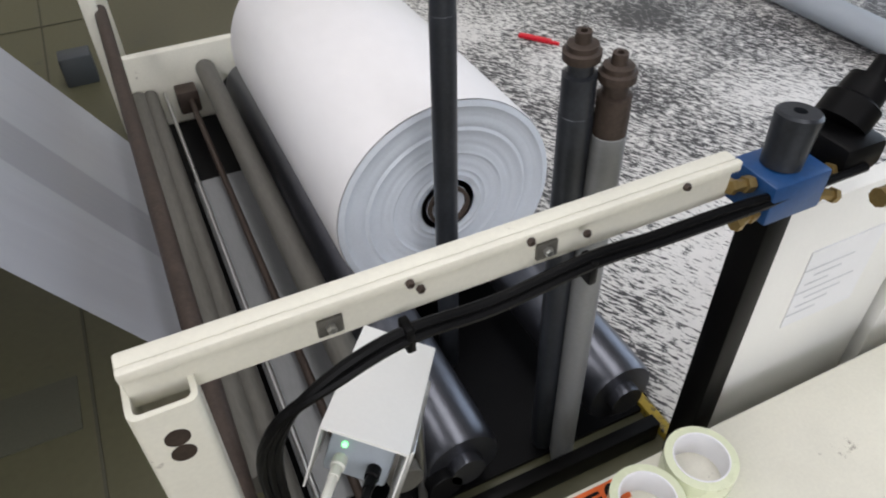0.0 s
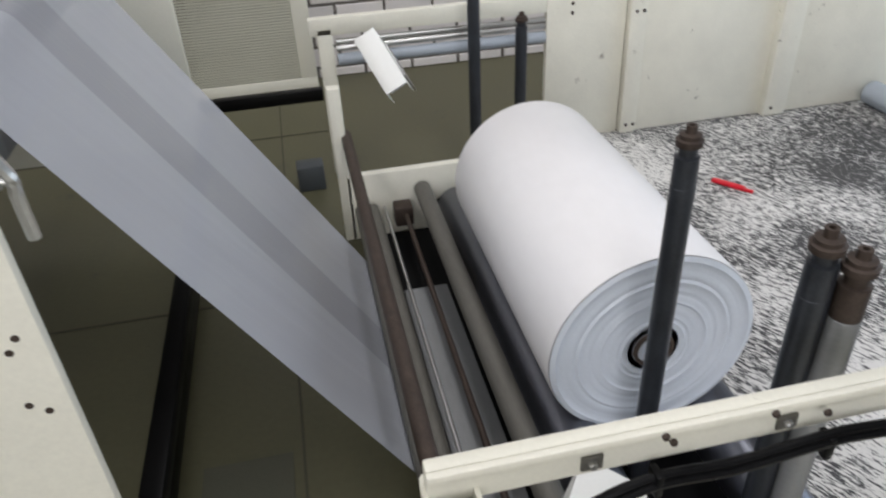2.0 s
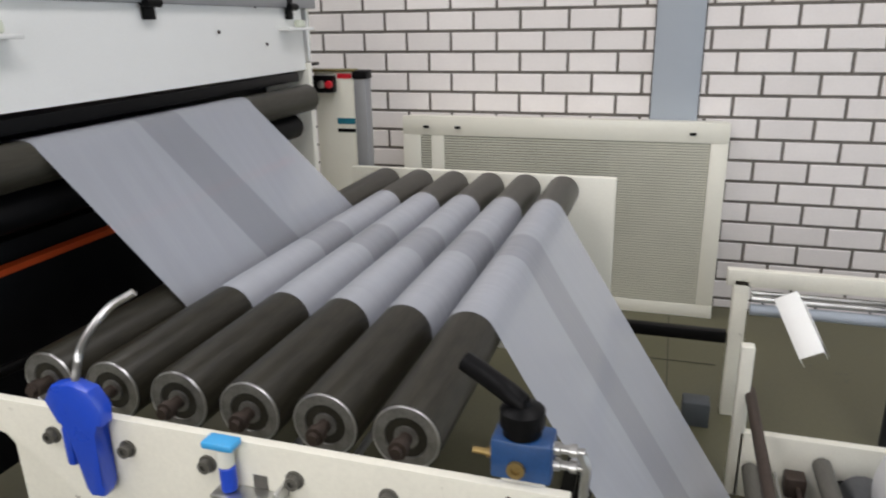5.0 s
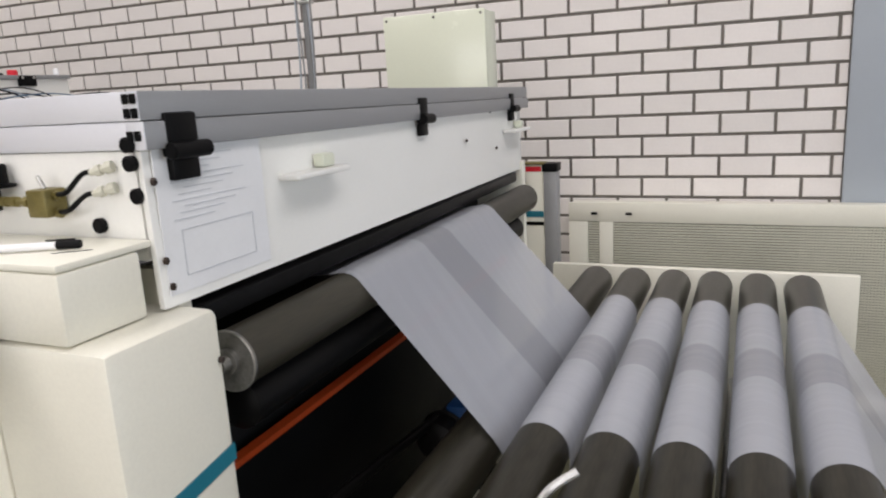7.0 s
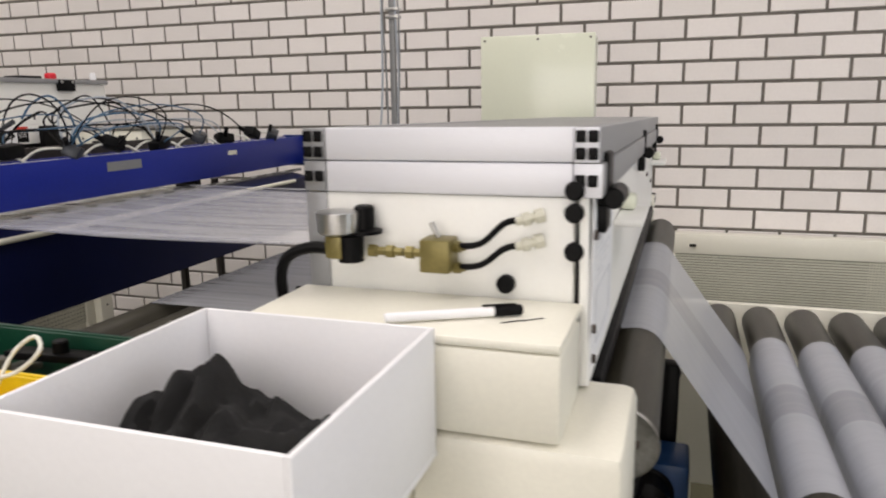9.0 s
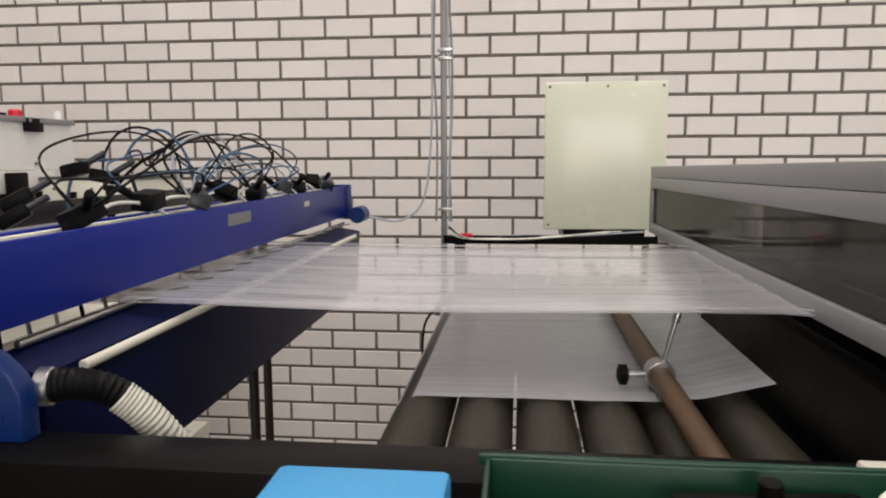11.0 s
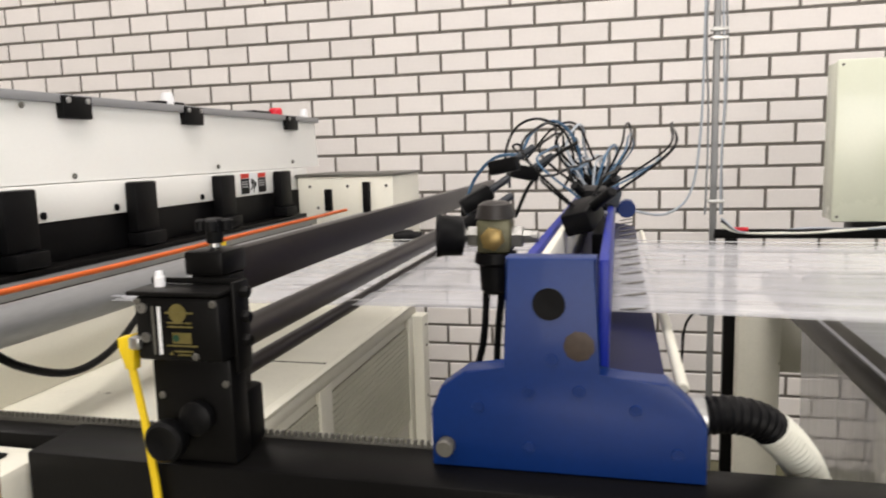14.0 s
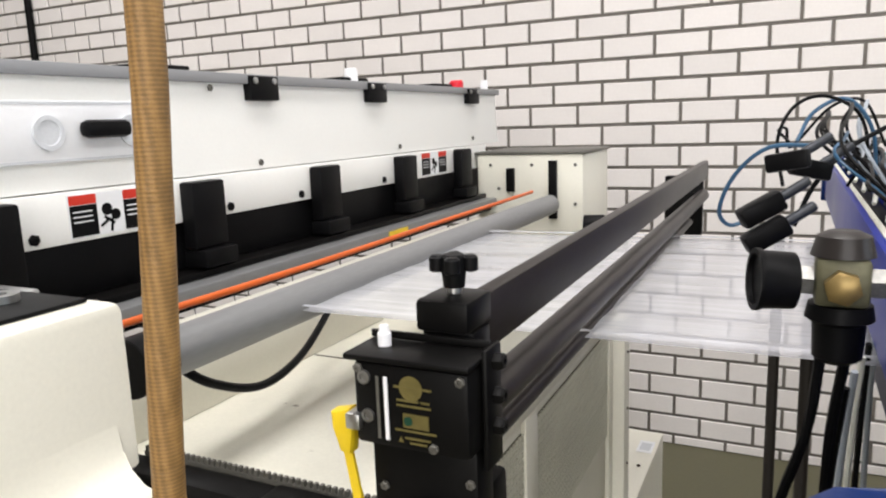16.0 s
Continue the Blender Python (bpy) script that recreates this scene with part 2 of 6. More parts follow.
def speckled_material():
    """White painted floor worn through to dark metal in streaks and flecks."""
    m = material("worn_white_floor_paint", (0.74, 0.73, 0.71), 0.55, var=0.10, scale=1.2, bump=0.02, fine=40)
    n, l = m.node_tree.nodes, m.node_tree.links
    b = n["Principled BSDF"]
    base = b.inputs["Base Color"].links[0].from_socket
    tc = n.new("ShaderNodeTexCoord")
    mp = n.new("ShaderNodeMapping")
    mp.vector_type = 'TEXTURE'
    mp.inputs["Scale"].default_value, mp.inputs["Rotation"].default_value = (1.0, 0.24, 1.0), (0, 0, radians(-62))
    l.new(tc.outputs["Object"], mp.inputs[0])
    fleck = n.new("ShaderNodeTexNoise")
    fleck.inputs["Scale"].default_value, fleck.inputs["Detail"].default_value, fleck.inputs["Roughness"].default_value = 36, 5, 0.68
    l.new(mp.outputs[0], fleck.inputs["Vector"])
    wide = n.new("ShaderNodeTexNoise")
    wide.inputs["Scale"].default_value, wide.inputs["Detail"].default_value = 1.7, 4
    l.new(tc.outputs["Object"], wide.inputs["Vector"])
    su = n.new("ShaderNodeMath")
    su.operation = 'MULTIPLY_ADD'
    su.inputs[1].default_value = 0.5
    l.new(wide.outputs[0], su.inputs[0])
    l.new(fleck.outputs[0], su.inputs[2])
    sp = n.new("ShaderNodeSeparateXYZ")
    l.new(tc.outputs["Object"], sp.inputs[0])
    worn = n.new("ShaderNodeMapRange")
    worn.inputs[1].default_value, worn.inputs[2].default_value, worn.inputs[3].default_value, worn.inputs[4].default_value = -3.0, -2.1, -0.05, 0.025
    l.new(sp.outputs[1], worn.inputs[0])
    tot = n.new("ShaderNodeMath")
    l.new(su.outputs[0], tot.inputs[0])
    l.new(worn.outputs[0], tot.inputs[1])
    r = n.new("ShaderNodeValToRGB")
    r.color_ramp.elements[0].position, r.color_ramp.elements[1].position = 0.735, 0.775
    l.new(tot.outputs[0], r.inputs[0])
    mx = n.new("ShaderNodeMix")
    mx.data_type = 'RGBA'
    mx.inputs["B"].default_value = (0.055, 0.055, 0.058, 1)
    l.new(r.outputs[0], mx.inputs["Factor"])
    l.new(base, mx.inputs["A"])
    l.new(mx.outputs["Result"], b.inputs["Base Color"])
    return m


GREYPIPE = material("grey_roller_paint", (0.24, 0.245, 0.25), 0.38, metal=0.3, var=0.12, scale=5, bump=0.006, stretch=(1, 0.2, 1))
CAPSTEEL = material("greasy_turned_steel", (0.27, 0.265, 0.25), 0.34, metal=0.75, var=0.3, scale=40, bump=0.01)
SPECKLED = speckled_material()


def braid(m, across, along):
    """Crossed diagonal strands on a hose that hangs along z."""
    n, l = m.node_tree.nodes, m.node_tree.links
    b = n["Principled BSDF"]
    base = b.inputs["Base Color"].links[0].from_socket
    tc = n.new("ShaderNodeTexCoord")
    sp = n.new("ShaderNodeSeparateXYZ")
    l.new(tc.outputs["Object"], sp.inputs[0])
    waves = []
    for s in (1, -1):
        k = n.new("ShaderNodeMath")
        k.operation = 'MULTIPLY_ADD'
        k.inputs[1].default_value = s * across
        l.new(sp.outputs[0], k.inputs[0])
        z = n.new("ShaderNodeMath")
        z.operation = 'MULTIPLY'
        z.inputs[1].default_value = along
        l.new(sp.outputs[2], z.inputs[0])
        l.new(z.outputs[0], k.inputs[2])
        w = n.new("ShaderNodeMath")
        w.operation = 'SINE'
        l.new(k.outputs[0], w.inputs[0])
        waves.append(w)
    mu = n.new("ShaderNodeMath")
    mu.operation = 'MULTIPLY'
    l.new(waves[0].outputs[0], mu.inputs[0])
    l.new(waves[1].outputs[0], mu.inputs[1])
    mr = n.new("ShaderNodeMapRange")
    mr.inputs[1].default_value, mr.inputs[2].default_value, mr.inputs[3].default_value, mr.inputs[4].default_value = -0.7, 0.7, 0.66, 1.18
    l.new(mu.outputs[0], mr.inputs[0])
    sc_ = n.new("ShaderNodeVectorMath")
    sc_.operation = 'SCALE'
    l.new(base, sc_.inputs[0])
    l.new(mr.outputs[0], sc_.inputs["Scale"])
    l.new(sc_.outputs[0], b.inputs["Base Color"])


braid(HOSE, 620.0, 1150.0)


# ---- builders ----
def box(bm, x0, x1, y0, y1, z0, z1, bevel=0.0, m=None):
    v = [bm.verts.new((x, y, z)) for x in (x0, x1) for y in (y0, y1) for z in (z0, z1)]
    for f in ((0, 1, 3, 2), (4, 6, 7, 5), (0, 4, 5, 1), (2, 3, 7, 6), (0, 2, 6, 4), (1, 5, 7, 3)):
        bm.faces.new([v[i] for i in f])
    if bevel:
        es = {e for w in v for e in w.link_edges}
        r = bmesh.ops.bevel(bm, geom=list(es), offset=bevel, segments=2, affect='EDGES', profile=0.5)
        v = list({w for f in r["faces"] for w in f.verts} | {w for w in v if w.is_valid})
    if m is not None:
        bmesh.ops.transform(bm, matrix=m, verts=[w for w in v if w.is_valid])
    return bm


def lathe(bm, p, d, prof, n=24):
    """Turned shape about the line from p along d; prof: (distance along, radius)."""
    p, d = Vector(p), Vector(d).normalized()
    u = d.orthogonal().normalized()
    w = d.cross(u)
    rings = []
    for s, r in prof:
        c = p + d * s
        rings.append([bm.verts.new(c + (u * math.cos(a) + w * math.sin(a)) * max(r, 1e-5)) for a in (2 * math.pi * i / n for i in range(n))])
    for a, b in zip(rings, rings[1:]):
        for i in range(n):
            bm.faces.new((a[i], a[(i + 1) % n], b[(i + 1) % n], b[i]))
    if prof[0] == prof[-1]:
        return bm
    for ring, flip, r in ((rings[0], True, prof[0][1]), (rings[-1], False, prof[-1][1])):
        if r > 1e-4:
            bm.faces.new(ring[::-1] if flip else ring)
    return bm


def rod(bm, a, b, r, n=20, chamfer=0.0015):
    a, b = Vector(a), Vector(b)
    ln = (b - a).length
    c = min(chamfer, r * 0.3)
    return lathe(bm, a, b - a, [(0, r - c), (c, r), (ln - c, r), (ln, r - c)], n)


def smooth_path(pts, per=8):
    pts = [Vector(p) for p in pts]
    q = [2 * pts[0] - pts[1]] + pts + [2 * pts[-1] - pts[-2]]
    out = []
    for i in range(1, len(q) - 2):
        for k in range(per):
            t = k / per
            a, b, c, d = q[i - 1:i + 3]
            out.append(0.5 * (2 * b + (c - a) * t + (2 * a - 5 * b + 4 * c - d) * t * t + (3 * b - a - 3 * c + d) * t ** 3))
    return out + [pts[-1]]


def hose(bm, pts, r, n=8, per=8, ribs=0.0):
    path = smooth_path(pts, per)
    up = Vector((0.12, 0.2, 1))
    rings = []
    for i, p in enumerate(path):
        d = (path[min(i + 1, len(path) - 1)] - path[max(i - 1, 0)]).normalized()
        u = d.cross(up).normalized() if d.cross(up).length > 0.05 else d.orthogonal().normalized()
        w = d.cross(u)
        k = r * (1 + (ribs if i % 2 else -ribs))
        rings.append([bm.verts.new(p + (u * math.cos(a) + w * math.sin(a)) * k) for a in (2 * math.pi * j / n for j in range(n))])
    for a, b in zip(rings, rings[1:]):
        for j in range(n):
            bm.faces.new((a[j], a[(j + 1) % n], b[(j + 1) % n], b[j]))
    bm.faces.new(rings[0][::-1])
    bm.faces.new(rings[-1])
    return bm


def prism(bm, outline, axis, a0, a1, bevel=0.0):
    """A flat outline (two coordinates) pushed along an axis from a0 to a1."""
    def at(p, a):
        return {"x": (a, p[0], p[1]), "y": (p[0], a, p[1]), "z": (p[0], p[1], a)}[axis]
    lo, hi = ([bm.verts.new(at(p, a)) for p in outline] for a in (a0, a1))
    k = len(outline)
    fs = [bm.faces.new(lo[::-1]), bm.faces.new(hi)]
    for i in range(k):
        fs.append(bm.faces.new((lo[i], lo[(i + 1) % k], hi[(i + 1) % k], hi[i])))
    if bevel:
        es = {e for f in fs[:2] for e in f.edges}
        bmesh.ops.bevel(bm, geom=list(es), offset=bevel, segments=2, affect='EDGES', profile=0.5)
    return bm


def finish(name, bm, mat, sharp=38):
    bmesh.ops.recalc_face_normals(bm, faces=bm.faces)
    me = bpy.data.meshes.new(name)
    bm.to_mesh(me)
    bm.free()
    me.materials.append(mat)
    me.shade_smooth()
    me.set_sharp_from_angle(angle=radians(sharp))
    return new(name, me)


def part(name, bm, mat, parent, label=""):
    ob = finish(name, bm, mat)
    ob.parent = parent
    if parent.parent is None:
        ob.matrix_parent_inverse = Matrix.Translation(-parent.location)
    return tagged(ob, label)


def thing(name, label, category, at=(0, 0, 0), group="", kind=""):
    ob = new(name)
    ob.location = at
    ob.empty_display_size = 0.05
    return tagged(ob, label, category, group, kind)


def single(name, bm, mat, label, category="", group="", kind=""):
    return tagged(finish(name, bm, mat), label, category, group, kind)


def nb():
    return bmesh.new()


def bolt(parent, p, d, r=0.006, h=0.006, mat=None, name="bolt"):
    return part(name, lathe(nb(), p, d, [(0, r), (h * 0.7, r), (h, r * 0.75), (h, r * 0.35), (h * 0.6, r * 0.33)], 6), mat or STEEL, parent)

# ---- the hall ----
H, C, FZ = 0.125, 0.10568, 1.215          # half a brick, a course, the height of a bed joint
XL, XRW, ZTOP = -8.0, 8.0, 5.5
PIL0, PIL1 = 2.175, 2.40
XR = 20.48 * H
floor = single("floor", box(nb(), XL, XRW, -9.0, 0.25, -0.2, 0.0), FLOOR, "olive painted concrete floor, scuffed and dusty", "floor", kind="structure")
wall_n = single("wall_north", box(nb(), XL, XRW, 0.007, 0.25, 0.0, ZTOP), MORTAR, "wall of white painted bricks with dark recessed joints", "wall", kind="structure")
# Out-of-view walls and ceiling, added to close the hall and shape its light.
single("wall_south_west", box(nb(), XL, -1.5, -9.25, -9.0, 0.0, ZTOP), HALL, "unseen plain grey wall behind the walk", "wall", kind="structure")
single("wall_south_east", box(nb(), 4.5, XRW, -9.25, -9.0, 0.0, ZTOP), HALL, "unseen plain grey wall behind the walk", "wall", kind="structure")
single("wall_south_lintel", box(nb(), -1.5, 4.5, -9.25, -9.0, 3.8, ZTOP), HALL, "unseen plain grey wall over the doorway", "wall", kind="structure")
single("wall_west", box(nb(), XL - 0.25, XL, -9.25, 0.25, 0.0, ZTOP), HALL, "unseen plain grey end wall of the hall", "wall", kind="structure")
bm = nb()
box(bm, XRW, XRW + 0.25, -9.25, -5.0, 0.0, ZTOP)
box(bm, XRW, XRW + 0.25, -1.0, 0.25, 0.0, ZTOP)
box(bm, XRW, XRW + 0.25, -5.0, -1.0, 3.3, ZTOP)
single("wall_east", bm, HALL, "unseen plain grey end wall with a doorway", "wall", kind="structure")
bm = nb()
edges = [XL] + [e for s in SKYLIGHTS for e in (s - 0.65, s + 0.65)] + [XRW]
for a, b in zip(edges[::2], edges[1::2]):
    box(bm, a, b, -9.25, 0.25, ZTOP, ZTOP + 0.15)
for a, b in zip(edges[1::2], edges[2::2]):
    box(bm, a, b, -9.25, -7.4, ZTOP, ZTOP + 0.15)
    box(bm, a, b, -0.4, 0.25, ZTOP, ZTOP + 0.15)
single("ceiling", bm, HALL, "unseen plain grey ceiling with added long skylights", "ceiling", kind="structure")
pil = thing("pilaster", "flat grey painted steel pilaster on the brick wall", "pilaster", (2.29, 0, 0), kind="structure")
part("shaft", box(nb(), PIL0, PIL1, -0.022, 0.004, 0.0, ZTOP, 0.004), PILASTER, pil)
bm = nb()
for y in (-0.70, -1.90, -3.1, -4.3):
    box(bm, 0.2, 2.55, y - 0.003, y + 0.003, 0.0005, 0.003)
for x in (1.15, 2.345):
    box(bm, x - 0.003, x + 0.003, -5.0, -0.01, 0.0005, 0.0034)
single("floor_joint", bm, JOINT, "dark joint lines in the olive floor", "floor joint", kind="structure")
single("floor_patch", box(nb(), 2.12, 2.32, -2.66, -2.52, 0.0005, 0.004), FLOOR_DARK, "dark square patch on the olive floor", "floor patch", kind="structure")

# ---- film unwinder at the right end of the line ----
unw = thing("unwind_stand", "cream painted steel unwind stand with rods, drums and worn bar", "machine frame", (2.9, -2.4, 0))
BY = -3.235
bar = part("top_bar", box(nb(), 2.53, 3.165, BY - 0.004, BY + 0.014, 0.662, 0.716, 0.003), CREAM_WORN, unw, "chipped cream flat bar")
part("bar_lip", box(nb(), 2.53, 3.165, BY - 0.013, BY - 0.0042, 0.704, 0.7165, 0.002), CREAM_WORN, unw)
for x in (2.705, 2.93):
    part("clip_plate", box(nb(), x - 0.012, x + 0.012, BY - 0.008, BY - 0.0042, 0.672, 0.692, 0.001), ROD, unw)
    bolt(unw, (x, BY - 0.008, 0.682), (0, -1, 0), 0.005)
for x, z in ((2.78, 0.709), (2.79, 0.698), (2.905, 0.709), (2.97, 0.694), (3.09, 0.710)):
    bolt(unw, (x, BY - 0.0135, z), (0, -1, 0), 0.0045, 0.005, RUST)
# square tube post with a rounded open mouth
bm = nb()


def rounded(cx, cy, h, r, n=5):
    out = []
    for qx, qy, a0 in ((1, 1, 0), (-1, 1, 90), (-1, -1, 180), (1, -1, 270)):
        for i in range(n + 1):
            a = radians(a0 + 90 * i / n)
            out.append((cx + qx * (h - r) + r * math.cos(a), cy + qy * (h - r) + r * math.sin(a)))
    return out


o, i_ = rounded(2.555, -3.238, 0.029, 0.009), rounded(2.555, -3.238, 0.0235, 0.006)
loops = [[bm.verts.new((x, y, z)) for x, y in pts] for pts, z in ((o, 0.0), (o, 0.678), (o, 0.68), (i_, 0.68), (i_, 0.5))]
for a, b in zip(loops, loops[1:]):
    for k in range(len(a)):
        bm.faces.new((a[k], a[(k + 1) % len(a)], b[(k + 1) % len(b)], b[k]))
bm.faces.new(loops[-1])
part("square_post", bm, CREAM_WORN, unw, "cream square tube post, open at the top")
for z in (0.642, 0.620):
    part("post_hole", lathe(nb(), (2.556, -3.2668, z), (0, -1, 0), [(0, 0.011), (0.0006, 0.011), (0.0006, 0.0085), (0.0003, 0.0)], 16), RUST, unw)
part("far_plate", box(nb(), 2.56, 3.36, -1.64, -1.61, 0.0, 0.235, 0.003), CREAM_WORN, unw, "cream end plate with greasy stains")
part("far_post", box(nb(), 2.535, 2.575, -1.64, -1.60, 0.0, 0.53, 0.004), CREAM_WORN, unw)
part("near_plate", box(nb(), 2.6, 3.28, -3.16, -3.135, 0.0, 0.05, 0.003), BLACKMETAL, unw)
for nm, x, z, r, mt, y0, y1 in (("guide_rod", 2.578, 0.365, 0.0165, RUST, -3.22, -1.60), ("guide_rod", 2.632, 0.12, 0.021, ROD, -3.13, -1.66),
                                ("thin_rod", 2.672, 0.12, 0.005, STEEL, -3.13, -1.66), ("thin_rod", 2.735, 0.10, 0.008, RUST, -3.13, -1.66),
                                ("guide_roller", 2.80, 0.17, 0.028, ROD, -3.13, -1.66), ("guide_roller", 2.865, 0.10, 0.03, BLACK, -3.13, -1.66)):
    part(nm, rod(nb(), (x, y0, z), (x, y1, z), r), mt, unw)
for x in (2.905, 3.215):
    part("support_drum", lathe(nb(), (x, -3.13, 0.118), (0, 1, 0), [(0, 0.03), (0.02, 0.03), (0.02, 0.062), (0.03, 0.066), (1.42, 0.066), (1.43, 0.062), (1.43, 0.03), (1.47, 0.03)], 40), CHROME, unw, "dark shiny support drum")
part("drip_tray", box(nb(), 2.6, 3.35, -3.1, -1.65, 0.004, 0.012), BLACK, unw)
part("grey_sheet", box(nb(), 2.665, 2.79, -3.05, -2.05, 0.055, 0.06), GREYPIPE, unw)
part("far_bearing", box(nb(), 2.70, 2.76, -1.70, -1.641, 0.06, 0.13, 0.006), RUST, unw)
part("edge_strip", box(nb(), 3.290, 3.3115, -3.18, -1.2, 0.0, 0.021, 0.003), YELLOWWORN, unw, "worn yellow edge strip")
# film roll on the drums
roll = thing("film_roll", "large roll of white plastic film lying on two drums", "film roll", (3.06, -2.37, 0.13))
RC, RR = (3.055, 0.345), 0.213
part("film_winding", lathe(nb(), (RC[0], -2.752, RC[1]), (0, 1, 0), [(0.012, RR - 0.004), (0.004, RR - 0.002), (0.010, RR), (0.77, RR), (0.778, RR - 0.006), (0.77, 0.045), (0.02, 0.045)], 96), ROLLFILM, roll)
prof = [(0.004, RR - 0.003)]
for k in range(14):
    r = RR - 0.008 - k * 0.0112
    prof += [(0.0025 + 0.003 * ((k * 7) % 5) / 5, r), (0.001 + 0.004 * ((k * 3) % 4) / 4, r - 0.006)]
prof += [(0.004, 0.042), (0.02, 0.041)]
part("roll_end", lathe(nb(), (RC[0], -2.754, RC[1]), (0, 1, 0), prof, 96), ROLLEND, roll, "ringed bluish end face")
part("core", lathe(nb(), (RC[0], -2.758, RC[1]), (0, 1, 0), [(0.0, 0.034), (0.0, 0.041), (0.05, 0.041), (0.05, 0.034), (0.0, 0.034)], 40), CARDCORE, roll, "dark cardboard core")
part("core_bore", lathe(nb(), (RC[0], -2.72, RC[1]), (0, 1, 0), [(0, 0.034), (0.001, 0.034)], 32), BLACK, roll)


def standing_shaft(p, top, r, lean=(0, 0), sleeve=None, label="blue-black steel winding shaft standing upright beside the roll"):
    t = thing("winding_shaft", label, "shaft", (p[0], p[1], 0.0), "upright winding shafts")
    d = Vector((lean[0], lean[1], top)).normalized()
    b = Vector((p[0], p[1], 0.002))
    ln = top
    part("tube", lathe(nb(), b, d, [(0, r * 0.8), (0.03, r), (ln - 0.10, r), (ln - 0.098, r * 0.9), (ln - 0.05, r * 0.9)], 28), sleeve or SHAFT, t)
    part("journal", lathe(nb(), b, d, [(ln - 0.11, r * 0.97), (ln - 0.05, r * 0.97), (ln - 0.048, r * 0.72), (ln - 0.03, r * 0.72)], 28), RUST if sleeve else SHAFT, t)
    part("end_flange", lathe(nb(), b, d, [(ln - 0.032, r * 1.02), (ln - 0.022, r * 1.05), (ln - 0.020, r * 0.85), (ln - 0.014, r * 0.85), (ln - 0.012, r * 0.45), (ln, r * 0.42), (ln, r * 0.2), (ln - 0.006, r * 0.2)], 28), RUST, t)
    return t


standing_shaft((3.012, -2.835), 0.848, 0.0195)
standing_shaft((3.085, -3.075), 0.825, 0.0205, (-0.035, -0.025))
standing_shaft((3.098, -3.115), 0.80, 0.0205, (-0.012, -0.005), GREYPIPE, "dull steel winding shaft with a brown end standing upright")
standing_shaft((3.087, -1.25), 0.735, 0.022)
standing_shaft((3.262, -1.25), 0.585, 0.022)

plate = single("raised_floor_plate", box(nb(), 3.312, 5.4, -3.18, -1.13, 0.0, 0.022, 0.003), SPECKLED, "white painted steel floor plate worn to dark flecks", "floor plate", kind="structure")
kn = thing("red_knife", "small red plastic cutter lying on the worn plate", "cutter", (3.91, -1.706, 0.022))
part("handle", box(nb(), -0.075, 0.045, -0.012, 0.012, 0.0, 0.014, 0.005, pose(3.91, -1.706, 0.0225, 0, 0, -54)), RED, kn)
part("tip", box(nb(), 0.043, 0.075, -0.008, 0.008, 0.0, 0.009, 0.003, pose(3.91, -1.706, 0.0225, 0, 0, -54)), RED, kn)
single("grey_pipe", rod(nb(), (4.86, -1.2, 0.075), (4.86, -3.3, 0.075), 0.05), PILASTER, "thick grey pipe lying on the worn plate", "pipe")

# cabinet with black corner post and valve at the right of the stand
cab = thing("end_cabinet", "white cabinet with a black corner post and a paper diagram", "cabinet", (3.5, -3.22, 0))
part("body", box(nb(), 3.305, 3.645, -3.215, -3.185, 0.03, 0.56, 0.003), WHITE, cab)
part("side_panel", box(nb(), 3.66, 4.4, -3.23, -3.185, 0.03, 0.60, 0.003), WHITE, cab)
part("corner_post", box(nb(), 3.262, 3.302, -3.235, -3.190, 0.024, 0.626, 0.003), BLACKMETAL, cab, "black corner channel")
part("seam", box(nb(), 3.6452, 3.6598, -3.205, -3.19, 0.03, 0.56), BLACKMETAL, cab)
part("paper_diagram", box(nb(), 3.41, 3.56, -3.2175, -3.2155, 0.30, 0.46), PAPER, cab)
for k in range(7):
    part("printed_line", box(nb(), 3.41 + 0.012 * (k % 3), 3.47 + 0.02 * (k % 4), -3.2183, -3.2176, 0.325 + k * 0.016, 0.3275 + k * 0.016), INK, cab)
ledge = thing("white_ledge", "low cream ledge with grimy edges at the stand", "ledge", (3.3, -3.5, 0))
part("top", box(nb(), 2.93, 4.4, -3.78, -3.268, 0.0, 0.20, 0.004), CREAM_WORN, ledge)
part("warning_sticker", box(nb(), 2.99, 3.075, -3.31, -3.275, 0.2005, 0.2015), ORANGE, ledge, "orange and black warning sticker")
part("sticker_symbol", lathe(nb(), (3.055, -3.292, 0.2017), (0, 0, 1), [(0, 0.013), (0.0006, 0.013), (0.0006, 0.008), (0.0002, 0.008)], 20), BLACK, ledge)
for k in range(3):
    part("sticker_bar", box(nb(), 2.995, 3.035, -3.305 + k * 0.009, -3.300 + k * 0.009, 0.2017, 0.2022), BLACK, ledge)


def tape_roll(x, y, z, tilt=0):
    t = thing("tape_roll", "roll of clear packing tape lying flat on the ledge", "tape roll", (x, y, z), "tape rolls")
    part("tape", lathe(nb(), (x, y, z), (0, 0, 1), [(0.001, 0.0405), (0, 0.052), (0.048, 0.052), (0.049, 0.0405), (0.001, 0.0405)], 48), TAPE, t)
    part("tape_core", lathe(nb(), (x, y, z), (0, 0, 1), [(0.0005, 0.0380), (0.0, 0.0403), (0.0495, 0.0403), (0.0495, 0.0380), (0.0005, 0.0380)], 48), CARD, t, "white card core")
    return t


tape_roll(3.177, -3.323, 0.2005)
tape_roll(3.070, -3.340, 0.2005)

